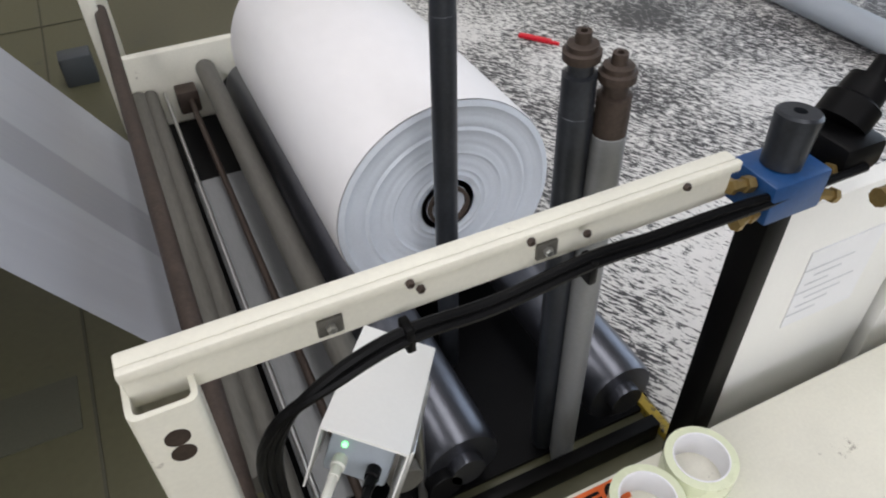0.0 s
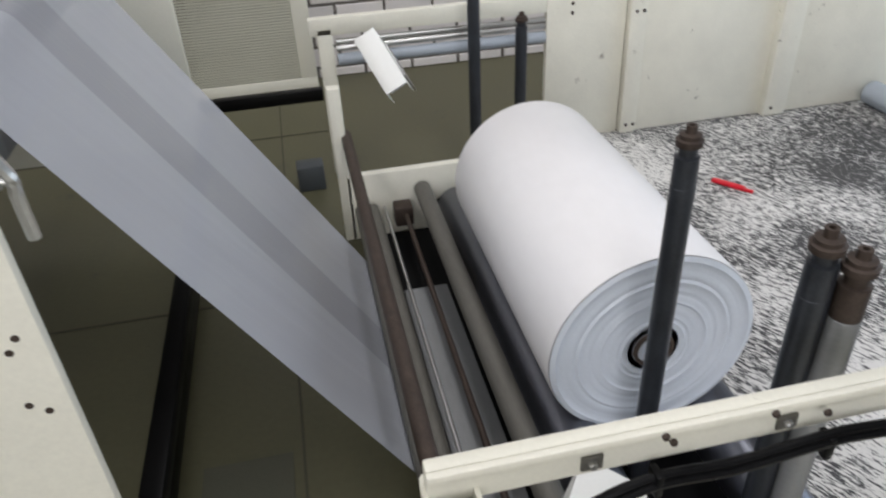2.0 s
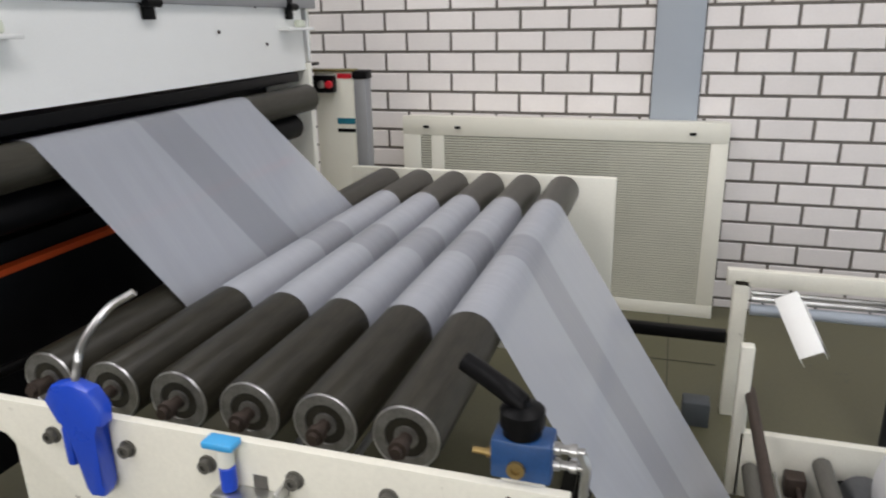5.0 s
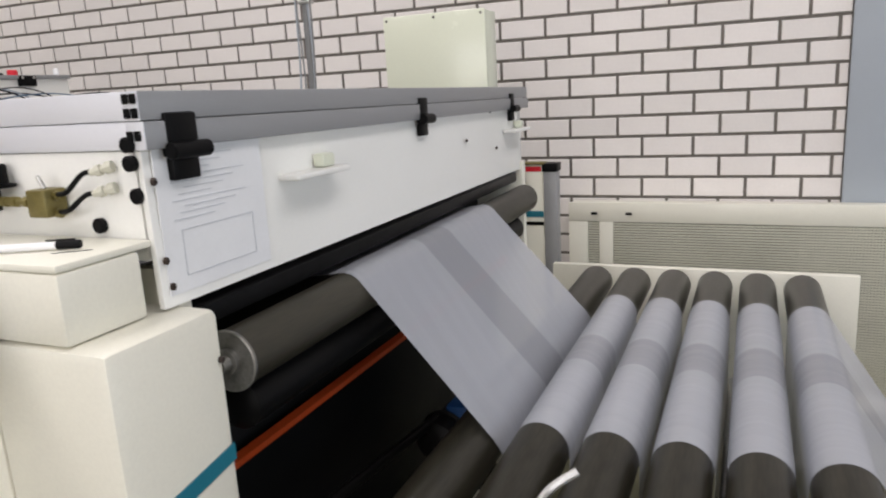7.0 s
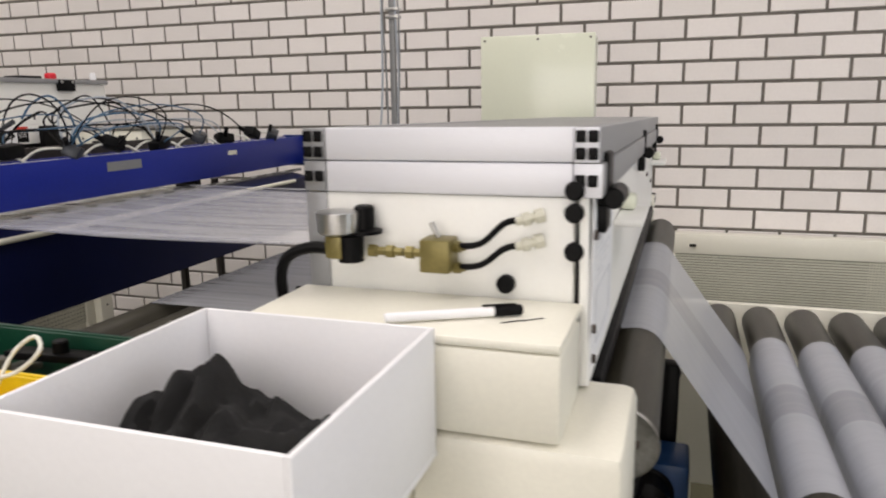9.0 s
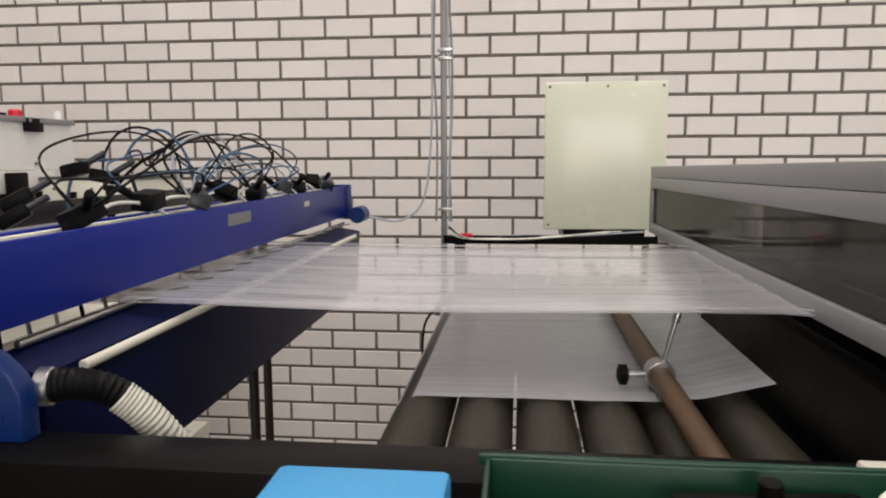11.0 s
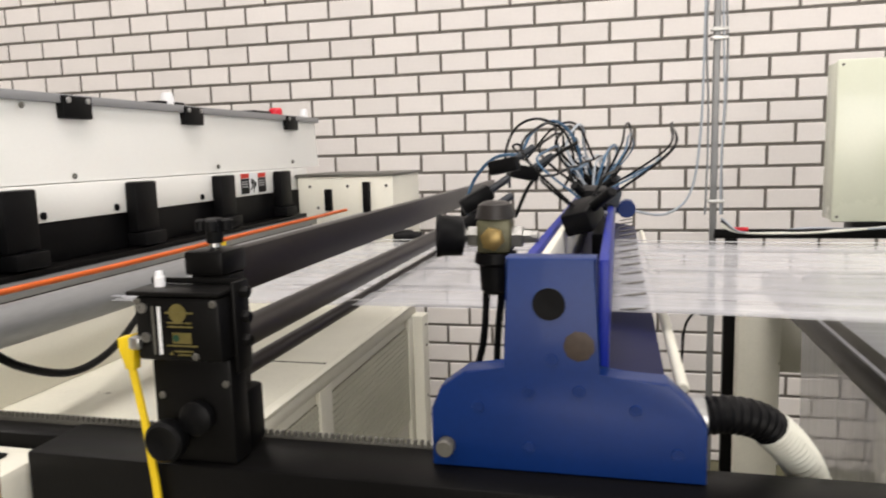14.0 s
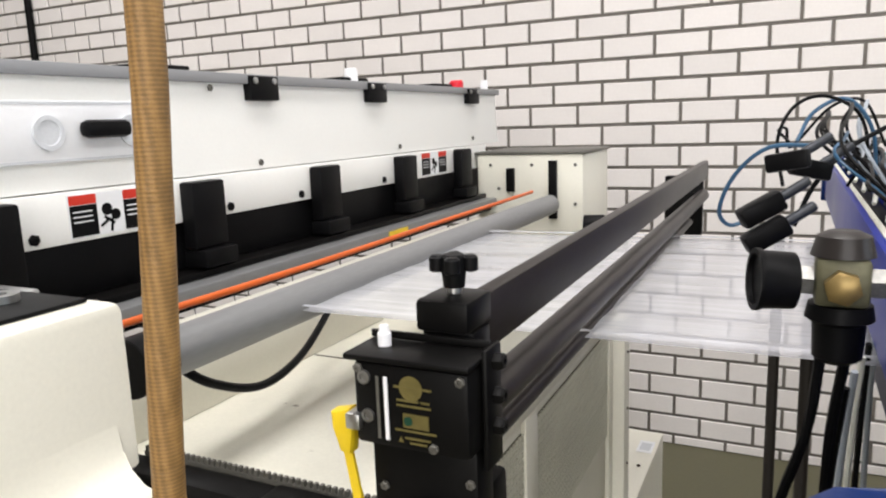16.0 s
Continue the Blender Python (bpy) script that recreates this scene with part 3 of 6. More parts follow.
val = thing("hydraulic_valve", "blue hydraulic valve with brass fittings and black body", "valve", (3.25, -3.26, 0.6))
part("block", box(nb(), 3.215, 3.30, -3.27, -3.20, 0.601, 0.655, 0.004), VALVEBLUE, val)
part("coil", lathe(nb(), (3.255, -3.235, 0.655), (0.1, 0.05, 1), [(0, 0.023), (0.062, 0.026), (0.065, 0.023), (0.065, 0.008), (0.05, 0.007)], 28), SHAFT, val, "dark steel coil")
for p, d in (((3.21, -3.24, 0.645), (-1, 0, 0.2)), ((3.30, -3.24, 0.63), (1, -0.2, -0.1)), ((3.21, -3.255, 0.615), (-1, -0.2, 0)), ((3.30, -3.255, 0.612), (1, -0.3, -0.3))):
    part("brass_fitting", lathe(nb(), p, d, [(0, 0.010), (0.012, 0.010), (0.013, 0.007), (0.028, 0.007), (0.029, 0.010), (0.036, 0.009)], 6), BRASS, val)
part("pressure_switch", lathe(nb(), (3.37, -3.21, 0.66), (0.5, 0.1, 0.5), [(0, 0.034), (0.03, 0.034), (0.034, 0.028), (0.06, 0.026), (0.062, 0.012), (0.09, 0.012)], 24), BLACK, val)
part("switch_flange", box(nb(), 3.335, 3.405, -3.26, -3.18, 0.615, 0.66, 0.012), BLACK, val)
for ob in list(val.children):
    ob.data.transform(Matrix.Translation((-0.012, 0.0, 0.026)))
part("elbow", hose(nb(), [(3.40, -3.27, 0.60), (3.43, -3.27, 0.60), (3.45, -3.27, 0.63), (3.45, -3.27, 0.67)], 0.013), BRASS, val)

cb = thing("cable_bundle", "black cables clipped along the worn bar", "cables", (2.9, -3.25, 0.6))
for k, (dz, dy) in enumerate(((0.0, 0.0), (-0.009, -0.004), (-0.016, 0.003))):
    part("cable", hose(nb(), [(3.30 + 0.03 * k, -3.262, 0.655), (3.16, -3.262 + dy, 0.668 + dz), (3.05, -3.26 + dy, 0.668 + dz), (2.97, -3.262 + dy, 0.674 + dz), (2.86, -3.262 + dy, 0.662 + dz), (2.77, -3.262 + dy, 0.665 + dz), (2.70, -3.266 + dy, 0.650 + dz), (2.645 - 0.006 * k, -3.262, 0.60), (2.625 - 0.008 * k, -3.24, 0.48), (2.63, -3.2, 0.2), (2.63, -3.18, 0.02)], 0.0055, 8), BLACK, cb)
for x in (2.77, 2.97):
    part("cable_clip", box(nb(), x - 0.005, x + 0.005, -3.271, -3.249, 0.640, 0.672, 0.003), BLACK, cb)


def edge_sensor(base, m, label, cables=True):
    """Edge sensor head under a bent white tin shade."""
    t = thing("edge_sensor", label, "sensor", base, "edge sensors")
    w = 0.045
    bm = nb()
    prism(bm, [(-w, -0.075), (-w + 0.002, -0.075), (-w + 0.002, 0.0), (w - 0.002, 0.0), (w - 0.002, -0.075), (w, -0.075), (w, 0.002), (w - 0.002, 0.003), (-w + 0.002, 0.003), (-w, 0.002)], "y", -0.075, 0.075)
    bmesh.ops.transform(bm, matrix=m, verts=bm.verts)
    part("tin_shade", bm, WHITE, t, "bent white tin shade")
    bm = box(nb(), -0.034, 0.034, -0.055, 0.05, -0.07, -0.006, 0.004)
    bmesh.ops.transform(bm, matrix=m, verts=bm.verts)
    part("sensor_body", bm, PILASTER, t)
    bm = lathe(nb(), (-0.018, -0.055, -0.03), (0, -1, 0), [(0, 0.003), (0.002, 0.003)], 10)
    bmesh.ops.transform(bm, matrix=m, verts=bm.verts)
    part("status_light", bm, LED, t)
    for dx, mt in ((-0.018, CABLEWHITE), (0.018, BLACK)) if cables else ():
        bm = lathe(nb(), (dx, -0.055, -0.05), (0, -1, 0), [(0, 0.008), (0.01, 0.008), (0.011, 0.006), (0.022, 0.006)], 12)
        hose(bm, [(dx, -0.075, -0.05), (dx, -0.10, -0.055), (dx, -0.11, -0.09), (dx, -0.10, -0.2)], 0.005)
        bmesh.ops.transform(bm, matrix=m, verts=bm.verts)
        part("sensor_cable", bm, mt, t)
    bm = box(nb(), 0.046, 0.052, -0.05, 0.05, -0.16, -0.02, 0.002)
    bmesh.ops.transform(bm, matrix=m, verts=bm.verts)
    part("bracket", bm, STEEL, t)
    return t


def frame_of(centre, u, v, sx, sy, sz):
    u = Vector(u).normalized()
    v = (Vector(v) - u * u.dot(Vector(v))).normalized()
    w = u.cross(v)
    return Matrix.Translation(centre) @ Matrix((u, v, w)).transposed().to_4x4() @ Matrix.Diagonal((sx, sy, sz, 1))


edge_sensor((2.78, -3.12, 0.02), frame_of((2.772, -3.159, 0.46), (0.074, -0.057, -0.025), (0.121, 0.163, -0.069), 1.12, 1.43, 1.15), "edge sensor under a bent white tin shade with cables")
edge_sensor((2.72, -1.24, 0.0), frame_of((2.735, -1.36, 0.505), (0.085, 0.0, 0.045), (-0.15, 0.19, 0.15), 0.88, 1.5, 1.3), "edge sensor under a bent white tin shade at the far fence", False)
sp = single("sensor_pole", rod(nb(), (2.835, -3.10, 0.012), (2.835, -3.10, 0.40), 0.008), STEEL, "thin steel pole that holds the edge sensor", "pole")

# ---- fence of cream panels behind the stand ----
fen = thing("machine_fence", "cream steel fence frame with panels and worn edges", "fence", (3.2, -1.1, 0))
FY = -1.13
part("fence_post", box(nb(), 2.545, 2.60, FY, FY + 0.045, 0.0, 0.565, 0.004), CREAM_WORN, fen)
part("top_rail", box(nb(), 2.52, 3.40, FY, FY + 0.04, 0.54, 0.602, 0.004), CREAM_WORN, fen)
for z, r, mt in ((0.446, 0.022, PILASTER), (0.488, 0.012, STEEL), (0.512, 0.010, STEEL)):
    part("cross_pipe", rod(nb(), (2.61, FY + 0.02, z), (3.40, FY + 0.02, z), r), mt, fen)
part("fence_panel", box(nb(), 3.40, 3.72, FY, FY + 0.03, 0.0, 0.607, 0.004), CREAM_WORN, fen)
part("fence_panel", box(nb(), 3.725, 4.36, FY - 0.02, FY + 0.03, 0.024, 0.584, 0.004), CREAM_WORN, fen)
part("panel_stile", box(nb(), 3.722, 3.79, FY - 0.035, FY - 0.021, 0.024, 0.584, 0.004), CREAM_WORN, fen)
part("panel_stile", box(nb(), 4.36, 4.46, FY - 0.06, FY + 0.03, 0.024, 0.622, 0.004), CREAM_WORN, fen)
part("fence_panel", box(nb(), 4.465, 5.4, FY - 0.03, FY + 0.03, 0.024, 0.66, 0.004), CREAM_WORN, fen)
for x, z in ((3.745, 0.52), (3.775, 0.52), (3.745, 0.06), (3.775, 0.06), (4.39, 0.06), (4.39, 0.545), (3.5, 0.53), (3.5, 0.565)):
    bolt(fen, (x, FY - (0.06 if x > 4.3 else 0.035 if x > 3.7 else 0), z), (0, -1, 0), 0.007, 0.004, RUST)
part("black_cross_bar", box(nb(), 1.9, 2.54, FY + 0.01, FY + 0.05, 0.30, 0.345, 0.004), BLACKMETAL, fen, "black square tube between machine and fence")
part("blue_foot", box(nb(), 2.40, 2.50, -1.25, -1.17, 0.0, 0.10, 0.006), FOOT, fen)
mot = thing("round_motor", "round machine motor with a pale end ring on the fence", "motor", (3.87, -0.98, 0.6))
part("housing", lathe(nb(), (3.83, -0.80, 0.66), (0.12, -1, 0.05), [(0, 0.05), (0.02, 0.062), (0.17, 0.062), (0.18, 0.085), (0.20, 0.085), (0.205, 0.07), (0.19, 0.065)], 40), MOTORPAINT, mot)
part("end_ring", lathe(nb(), (3.83, -0.80, 0.66), (0.12, -1, 0.05), [(0.201, 0.074), (0.201, 0.09), (0.215, 0.09), (0.215, 0.074), (0.201, 0.074)], 40), STEEL, mot)
part("dark_centre", lathe(nb(), (3.83, -0.80, 0.66), (0.12, -1, 0.05), [(0.196, 0.046), (0.212, 0.046), (0.214, 0.04)], 6), BLACK, mot)
for k in range(5):
    part("hose_stub", rod(nb(), (3.80, -0.86, 0.70 - k * 0.016), (3.75, -0.875, 0.68 - k * 0.02), 0.008, 10), BLACK, mot)
part("bracket", box(nb(), 3.70, 3.86, -0.95, -0.83, 0.0, 0.599, 0.004), CREAM_WORN, mot)

for ob in [o_ for o_ in mot.children if o_.name.split(".")[0] != "bracket"]:
    ob.data.transform(Matrix.Translation((3.868, -0.97, 0.645)) @ Matrix.Diagonal((1.28, 1.28, 1.28, 1)) @ Matrix.Translation((-3.83, 0.97, -0.66)))

# ---- tall vented guard standing at the wall ----
gr = thing("vented_guard", "cream guard cabinet with fine louvred mesh panels", "guard", (1.75, -0.1, 0))
GY = -0.17
part("carcass", box(nb(), 0.90, 2.545, GY + 0.02, -0.024, 0.0, 0.99, 0.004), CREAM, gr)
for nm, x0, x1, z0, z1 in (("frame_top", 0.90, 2.55, 0.90, 1.0), ("frame_bottom", 0.90, 2.55, 0.0, 0.07), ("frame_side", 0.90, 1.0, 0.07, 0.90), ("frame_side", 2.47, 2.55, 0.07, 0.90), ("frame_stile", 1.06, 1.13, 0.07, 0.90)):
    part(nm, box(nb(), x0, x1, GY, GY + 0.019, z0, z1, 0.003), CREAM, gr)
# Dark sheet behind the slats stands for the shade in the slits.
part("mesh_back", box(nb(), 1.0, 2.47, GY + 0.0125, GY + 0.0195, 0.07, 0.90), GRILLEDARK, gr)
bm = nb()
k = 0
z = 0.076
while z < 0.895:
    for x0, x1 in ((1.0, 1.06), (1.13, 2.47)):
        box(bm, x0, x1, GY + 0.004, GY + 0.012, z, z + 0.0085)
    z += 0.0135
for i in range(36):
    box(bm, 2.0 + i * 0.0134, 2.003 + i * 0.0134, GY + 0.0035, GY + 0.0125, 0.07, 0.90)
lv = finish("louvre_slats", bm, GRILLE)
lv.parent = gr
lv.matrix_parent_inverse = Matrix.Translation((-1.75, 0.1, 0))
tagged(lv, "fine cream louvre slats", kind="stuff")
for x in (1.035, 1.21, 2.385):
    part("latch", box(nb(), x - 0.016, x + 0.016, GY - 0.012, GY - 0.0005, 0.938, 0.952, 0.004), BLACK, gr)

# ---- roller rack ----
RX = [1.283 + 0.131 * i for i in range(6)]
RZ, RAD, RY0, RY1 = 0.922, 0.055, -2.95, -1.37
rack = thing("roller_rack", "cream side frames of the roller rack with bolts", "machine frame", (1.75, -2.4, 0))
part("near_side_plate", prism(nb(), [(1.434, 0.35), (2.217, 0.35), (2.217, 1.0), (1.362, 1.0), (1.355, 0.99), (1.355, 0.968), (1.365, 0.955), (1.42, 0.945), (1.434, 0.93)], "y", -3.152, -3.138, 0.0015), CREAM_WORN, rack, "cream near side plate with worn edges")
part("far_side_plate", box(nb(), 1.10, 2.11, -1.28, -1.25, 0.25, 0.955, 0.003), CREAM, rack, "cream far side plate")
for x in (1.2, 2.13):
    part("frame_leg", box(nb(), max(x, 1.43) - 0.03, max(x, 1.43) + 0.03, -3.09, -3.04, 0.0, 0.95, 0.004), CREAM_WORN, rack)
    part("frame_leg", box(nb(), min(x, 2.06) - 0.03, min(x, 2.06) + 0.03, -1.249, -1.21, 0.0, 0.93, 0.004), CREAM_WORN, rack)
part("dark_stretcher", box(nb(), 2.03, 2.075, -3.06, -1.57, 0.02, 0.09, 0.004), BLACKMETAL, rack)
part("cross_tie", box(nb(), 2.11, 2.15, -3.035, -1.285, 0.30, 0.34, 0.004), BLACKMETAL, rack)
for x in [1.371 + 0.1245 * i + 0.012 for i in range(6)]:
    part("hex_bolt", lathe(nb(), (x, -3.152, 0.958), (0, -1, 0), [(0, 0.0125), (0.003, 0.0125), (0.003, 0.009), (0.012, 0.009), (0.012, 0.0045), (0.008, 0.0045)], 18), ROD, rack)
for x, z in ((2.15, 0.985), (2.19, 0.984), (2.195, 0.88), (2.185, 0.865), (2.18, 0.80), (2.195, 0.79)):
    part("screw_hole", lathe(nb(), (x, -3.152, z), (0, -1, 0), [(0, 0.004), (0.0006, 0.004), (0.0006, 0.001)], 10), RUST, rack)
part("paper_diagram", box(nb(), 1.86, 2.06, -3.1545, -3.1525, 0.78, 0.925), PAPER, rack, "paper sheet with a printed roller diagram")
for k in range(6):
    part("printed_roller", lathe(nb(), (1.885 + k * 0.027, -3.1546, 0.902), (0, -1, 0), [(0, 0.010), (0.0004, 0.010), (0.0004, 0.007), (0.0001, 0.007)], 16), INK, rack)
for k in range(9):
    part("printed_line", box(nb(), 1.88 + 0.006 * (k % 3), 1.98 + 0.02 * (k % 4), -3.1552, -3.1546, 0.795 + k * 0.010, 0.797 + k * 0.010), INK, rack)
part("small_plate", lathe(nb(), (1.832, -3.1525, 0.945), (0, -1, 0), [(0, 0.014), (0.001, 0.014)], 4), ROD, rack)


def idler(x, y0, y1, z, r, mat, group, label):
    t = thing("idler_roller", label, "roller", (x, (y0 + y1) / 2, z - r), group)
    ln = y1 - y0
    part("sleeve", lathe(nb(), (x, y0, z), (0, 1, 0), [(0.001, r * 0.86), (0.0, r * 0.985), (0.003, r), (ln - 0.003, r), (ln, r * 0.985), (ln - 0.001, r * 0.86)], 48), mat, t)
    for y, s in ((y0, -1), (y1, 1)):
        part("end_cap", lathe(nb(), (x, y - s * 0.002, z), (0, s, 0), [(0.0, r * 0.93), (0.0035, r * 0.93), (0.0035, r * 0.62), (-0.004, r * 0.56), (-0.004, r * 0.36), (0.004, r * 0.34), (0.004, r * 0.22)], 40), CAPSTEEL, t, "turned steel end cap")
        part("cap_rim", lathe(nb(), (x, y - s * 0.001, z), (0, s, 0), [(0.0, r * 0.90), (0.0035, r * 0.905), (0.0045, r * 0.93), (0.0035, r * 0.96), (0.0, r * 0.97)], 40), STEEL, t, "bright worn rim")
        part("axle", lathe(nb(), (x, y, z), (0, s, 0), [(-0.004, r * 0.2), (0.022, r * 0.2), (0.023, r * 0.27), (0.036, r * 0.27), (0.037, r * 0.16), (0.045, r * 0.16)], 16), RUST, t)
    return t


first = idler(RX[0], RY0, RY1, RZ, RAD, RUBBER, "idler rollers of the rack", "dark grey rubber idler roller with steel end caps")
for x in RX[1:]:
    copy_thing(first, Matrix.Translation((x, (RY0 + RY1) / 2, RZ - RAD)))


def sheet(profile, y0, y1, rows=1, ends=None):
    """A web along a profile (x, z) between two places across, which may shift towards ends; u runs across the web."""
    bm = nb()
    uv = bm.loops.layers.uv.new("across")
    e0, e1 = ends or (y0, y1)
    far = len(profile) - 1
    cols = []
    for i, (x, z) in enumerate(profile):
        a, b = y0 + (e0 - y0) * i / far, y1 + (e1 - y1) * i / far
        cols.append([bm.verts.new((x, a + (b - a) * k / rows, z)) for k in range(rows + 1)])
    for i, (a, b) in enumerate(zip(cols, cols[1:])):
        for k in range(rows):
            f = bm.faces.new((a[k], b[k], b[k + 1], a[k + 1]))
            for lp, u, v in zip(f.loops, (k, k, k + 1, k + 1), (i, i + 1, i + 1, i)):
                lp[uv].uv = (u / rows, v / far)
    return bm


def arc(cx, cz, r, a0, a1, n=14):
    return [(cx + r * math.cos(radians(a0 + (a1 - a0) * i / n)), cz + r * math.sin(radians(a0 + (a1 - a0) * i / n))) for i in range(n + 1)]


WY0, WY1 = -2.765, -1.99
KY0, KY1 = -2.60, -1.715           # edges of the film on the rack
web = thing("film_web", "white plastic film web with a grey doubled strip", "film web", (1.8, -2.38, 0.1))
R1 = RAD + 0.0012
top = (RX[5] + R1 * math.cos(radians(28)), RZ + R1 * math.sin(radians(28)))
down = [(2.62, 0.09), (2.60, 0.085), (2.575, 0.10)] + [(2.575 + (top[0] - 2.575) * t, 0.10 + (top[1] - 0.10) * t) for t in (0.15, 0.3, 0.45, 0.6, 0.75, 0.9)] + [top]
part("falling_run", sheet(down, WY0, WY1, 10, (KY0, KY1)), WEB, web, "film falling to the unwind stand")
for i in (5, 4, 3, 2, 1):
    run = arc(RX[i], RZ, R1, 28 if i == 5 else 0, 180)
    run += arc((RX[i] + RX[i - 1]) / 2, 0.70, 0.0655 - R1, 0, -180, 6) if i > 1 else arc(RX[1] - R1 - 0.010, 0.80, 0.010, 0, -150, 6)
    if i > 1:
        run += [(RX[i - 1] + R1, RZ)]
    part("wrapped_run", sheet(run, KY0, KY1, 10), WEB, web)
crest = (1.1237, 1.2752)
up = [(1.345, 0.797), (1.349, 0.86), (1.345, 0.92)] + [(1.335 + (crest[0] - 1.335) * t, 0.955 + (crest[1] - 0.955) * t) for t in (0, 0.2, 0.4, 0.6, 0.8, 1)]
part("rising_run", sheet(up, KY0, KY1, 10, (-2.735, -1.975)), WEB, web, "film rising into the sealing station")
part("infeed_run", sheet(arc(1.085, 1.25, 0.0462, 33, 100, 8) + [(0.95, 1.276), (0.88, 1.268)], -2.735, -1.975, 10), WEB, web)
lo = thing("lower_roller_set", "grey lower rollers under the rack", "rollers", (1.8, -2.4, 0.64))
for i in range(5):
    part("lower_roller", rod(nb(), ((RX[i] + RX[i + 1]) / 2, -3.05, 0.70), ((RX[i] + RX[i + 1]) / 2, -1.62, 0.70), 0.008), STEEL, lo)
part("entry_roller", rod(nb(), (2.60, -3.0, 0.118), (2.60, -1.66, 0.118), 0.026), ROD, lo)

pump = thing("pneumatic_valve", "blue valve block with a black lever and steel fittings", "valve", (2.12, -3.12, 1.0))
part("block", box(nb(), 2.085, 2.165, -3.142, -3.09, 1.0005, 1.058, 0.004), VALVEBLUE, pump)
part("cap", lathe(nb(), (2.122, -3.115, 1.058), (0, 0, 1), [(0, 0.026), (0.012, 0.026), (0.014, 0.030), (0.035, 0.030), (0.038, 0.026), (0.042, 0.012), (0.05, 0.010)], 28), BLACK, pump)
part("lever", hose(nb(), [(2.122, -3.115, 1.100), (2.10, -3.11, 1.113), (2.06, -3.09, 1.125), (2.035, -3.08, 1.133)], 0.0145, 10), BLACK, pump)
part("port_ring", lathe(nb(), (2.12, -3.143, 1.02), (0, -1, 0), [(0, 0.012), (0.006, 0.012), (0.006, 0.006), (0.002, 0.005)], 20), BRASS, pump)
for z in (1.018, 1.042):
    part("fitting", lathe(nb(), (2.165, -3.115, z), (1, 0, 0), [(0, 0.009), (0.008, 0.009), (0.009, 0.006), (0.02, 0.006), (0.021, 0.009), (0.03, 0.009), (0.031, 0.005), (0.04, 0.005)], 12), STEEL, pump)
part("nipple", lathe(nb(), (2.085, -3.115, 1.02), (-1, 0, 0), [(0, 0.008), (0.01, 0.008), (0.011, 0.005), (0.03, 0.005)], 10), BRASS, pump)
part("drop_pipe", hose(nb(), [(2.20, -3.115, 1.04), (2.207, -3.115, 1.02), (2.206, -3.115, 1.0), (2.205, -3.112, 0.95)], 0.007), STEEL, pump)

for ob in list(pump.children):
    ob.data.transform(Matrix.Translation((2.155, -3.115, 1.0)) @ Matrix.Diagonal((0.86, 0.86, 0.86, 1)) @ Matrix.Translation((-2.12, 3.115, -1.0)))

gun = thing("air_gun", "bright blue air blow gun hanging on the side plate", "air gun", (1.56, -3.17, 0.9))
prism_o = [(1.510, 1.030), (1.525, 1.053), (1.555, 1.060), (1.585, 1.053), (1.600, 1.028), (1.597, 1.003), (1.580, 0.993), (1.587, 0.908), (1.580, 0.893), (1.560, 0.891), (1.552, 0.903), (1.545, 0.993), (1.525, 0.998)]
part("grip", prism(nb(), prism_o, "y", -3.18, -3.155, 0.005), GUNBLUE, gun)
part("trigger", box(nb(), 1.523, 1.537, -3.175, -3.160, 0.93, 0.99, 0.004), GUNBLUE, gun)
part("nozzle", hose(nb(), [(1.555, -3.167, 1.053), (1.56, -3.15, 1.10), (1.58, -3.12, 1.14), (1.612, -3.10, 1.162)], 0.0055), STEEL, gun, "bent steel nozzle")
fit_ = thing("blue_fitting", "blue push fitting on a clear bracket", "fitting", (1.77, -3.16, 0.9))
part("tee_head", box(nb(), 1.768, 1.812, -3.178, -3.153, 0.998, 1.008, 0.003), SKYBLUE, fit_, "light blue release ring")
part("sleeve", rod(nb(), (1.794, -3.166, 0.972), (1.794, -3.166, 0.998), 0.011), CABLEWHITE, fit_)
part("stem", rod(nb(), (1.795, -3.166, 0.937), (1.795, -3.166, 0.9718), 0.0105), GUNBLUE, fit_)
part("bracket", box(nb(), 1.775, 1.872, -3.182, -3.153, 0.930, 0.936, 0.002), STEEL, fit_)
part("bracket_lip", box(nb(), 1.866, 1.872, -3.182, -3.153, 0.9362, 0.955, 0.002), STEEL, fit_)
part("tube", rod(nb(), (1.795, -3.166, 0.80), (1.795, -3.166, 0.9298), 0.006), CABLEWHITE, fit_)

NEAR = Matrix.Translation((2.327, -3.777, 1.483)) @ Matrix.Diagonal((1.041, 1.041, 1.041, 1)) @ Matrix.Translation((-2.342, 3.789, -1.474))
for ob in [o_ for o_ in rack.children if o_.name.split(".")[0] in ("near_side_plate", "hex_bolt", "screw_hole", "paper_diagram", "printed_roller", "printed_line", "small_plate")] + list(pump.children) + list(gun.children) + list(fit_.children):
    ob.data.transform(NEAR if ob.parent is not gun else Matrix.Translation((0.024, 0, 0)) @ NEAR)

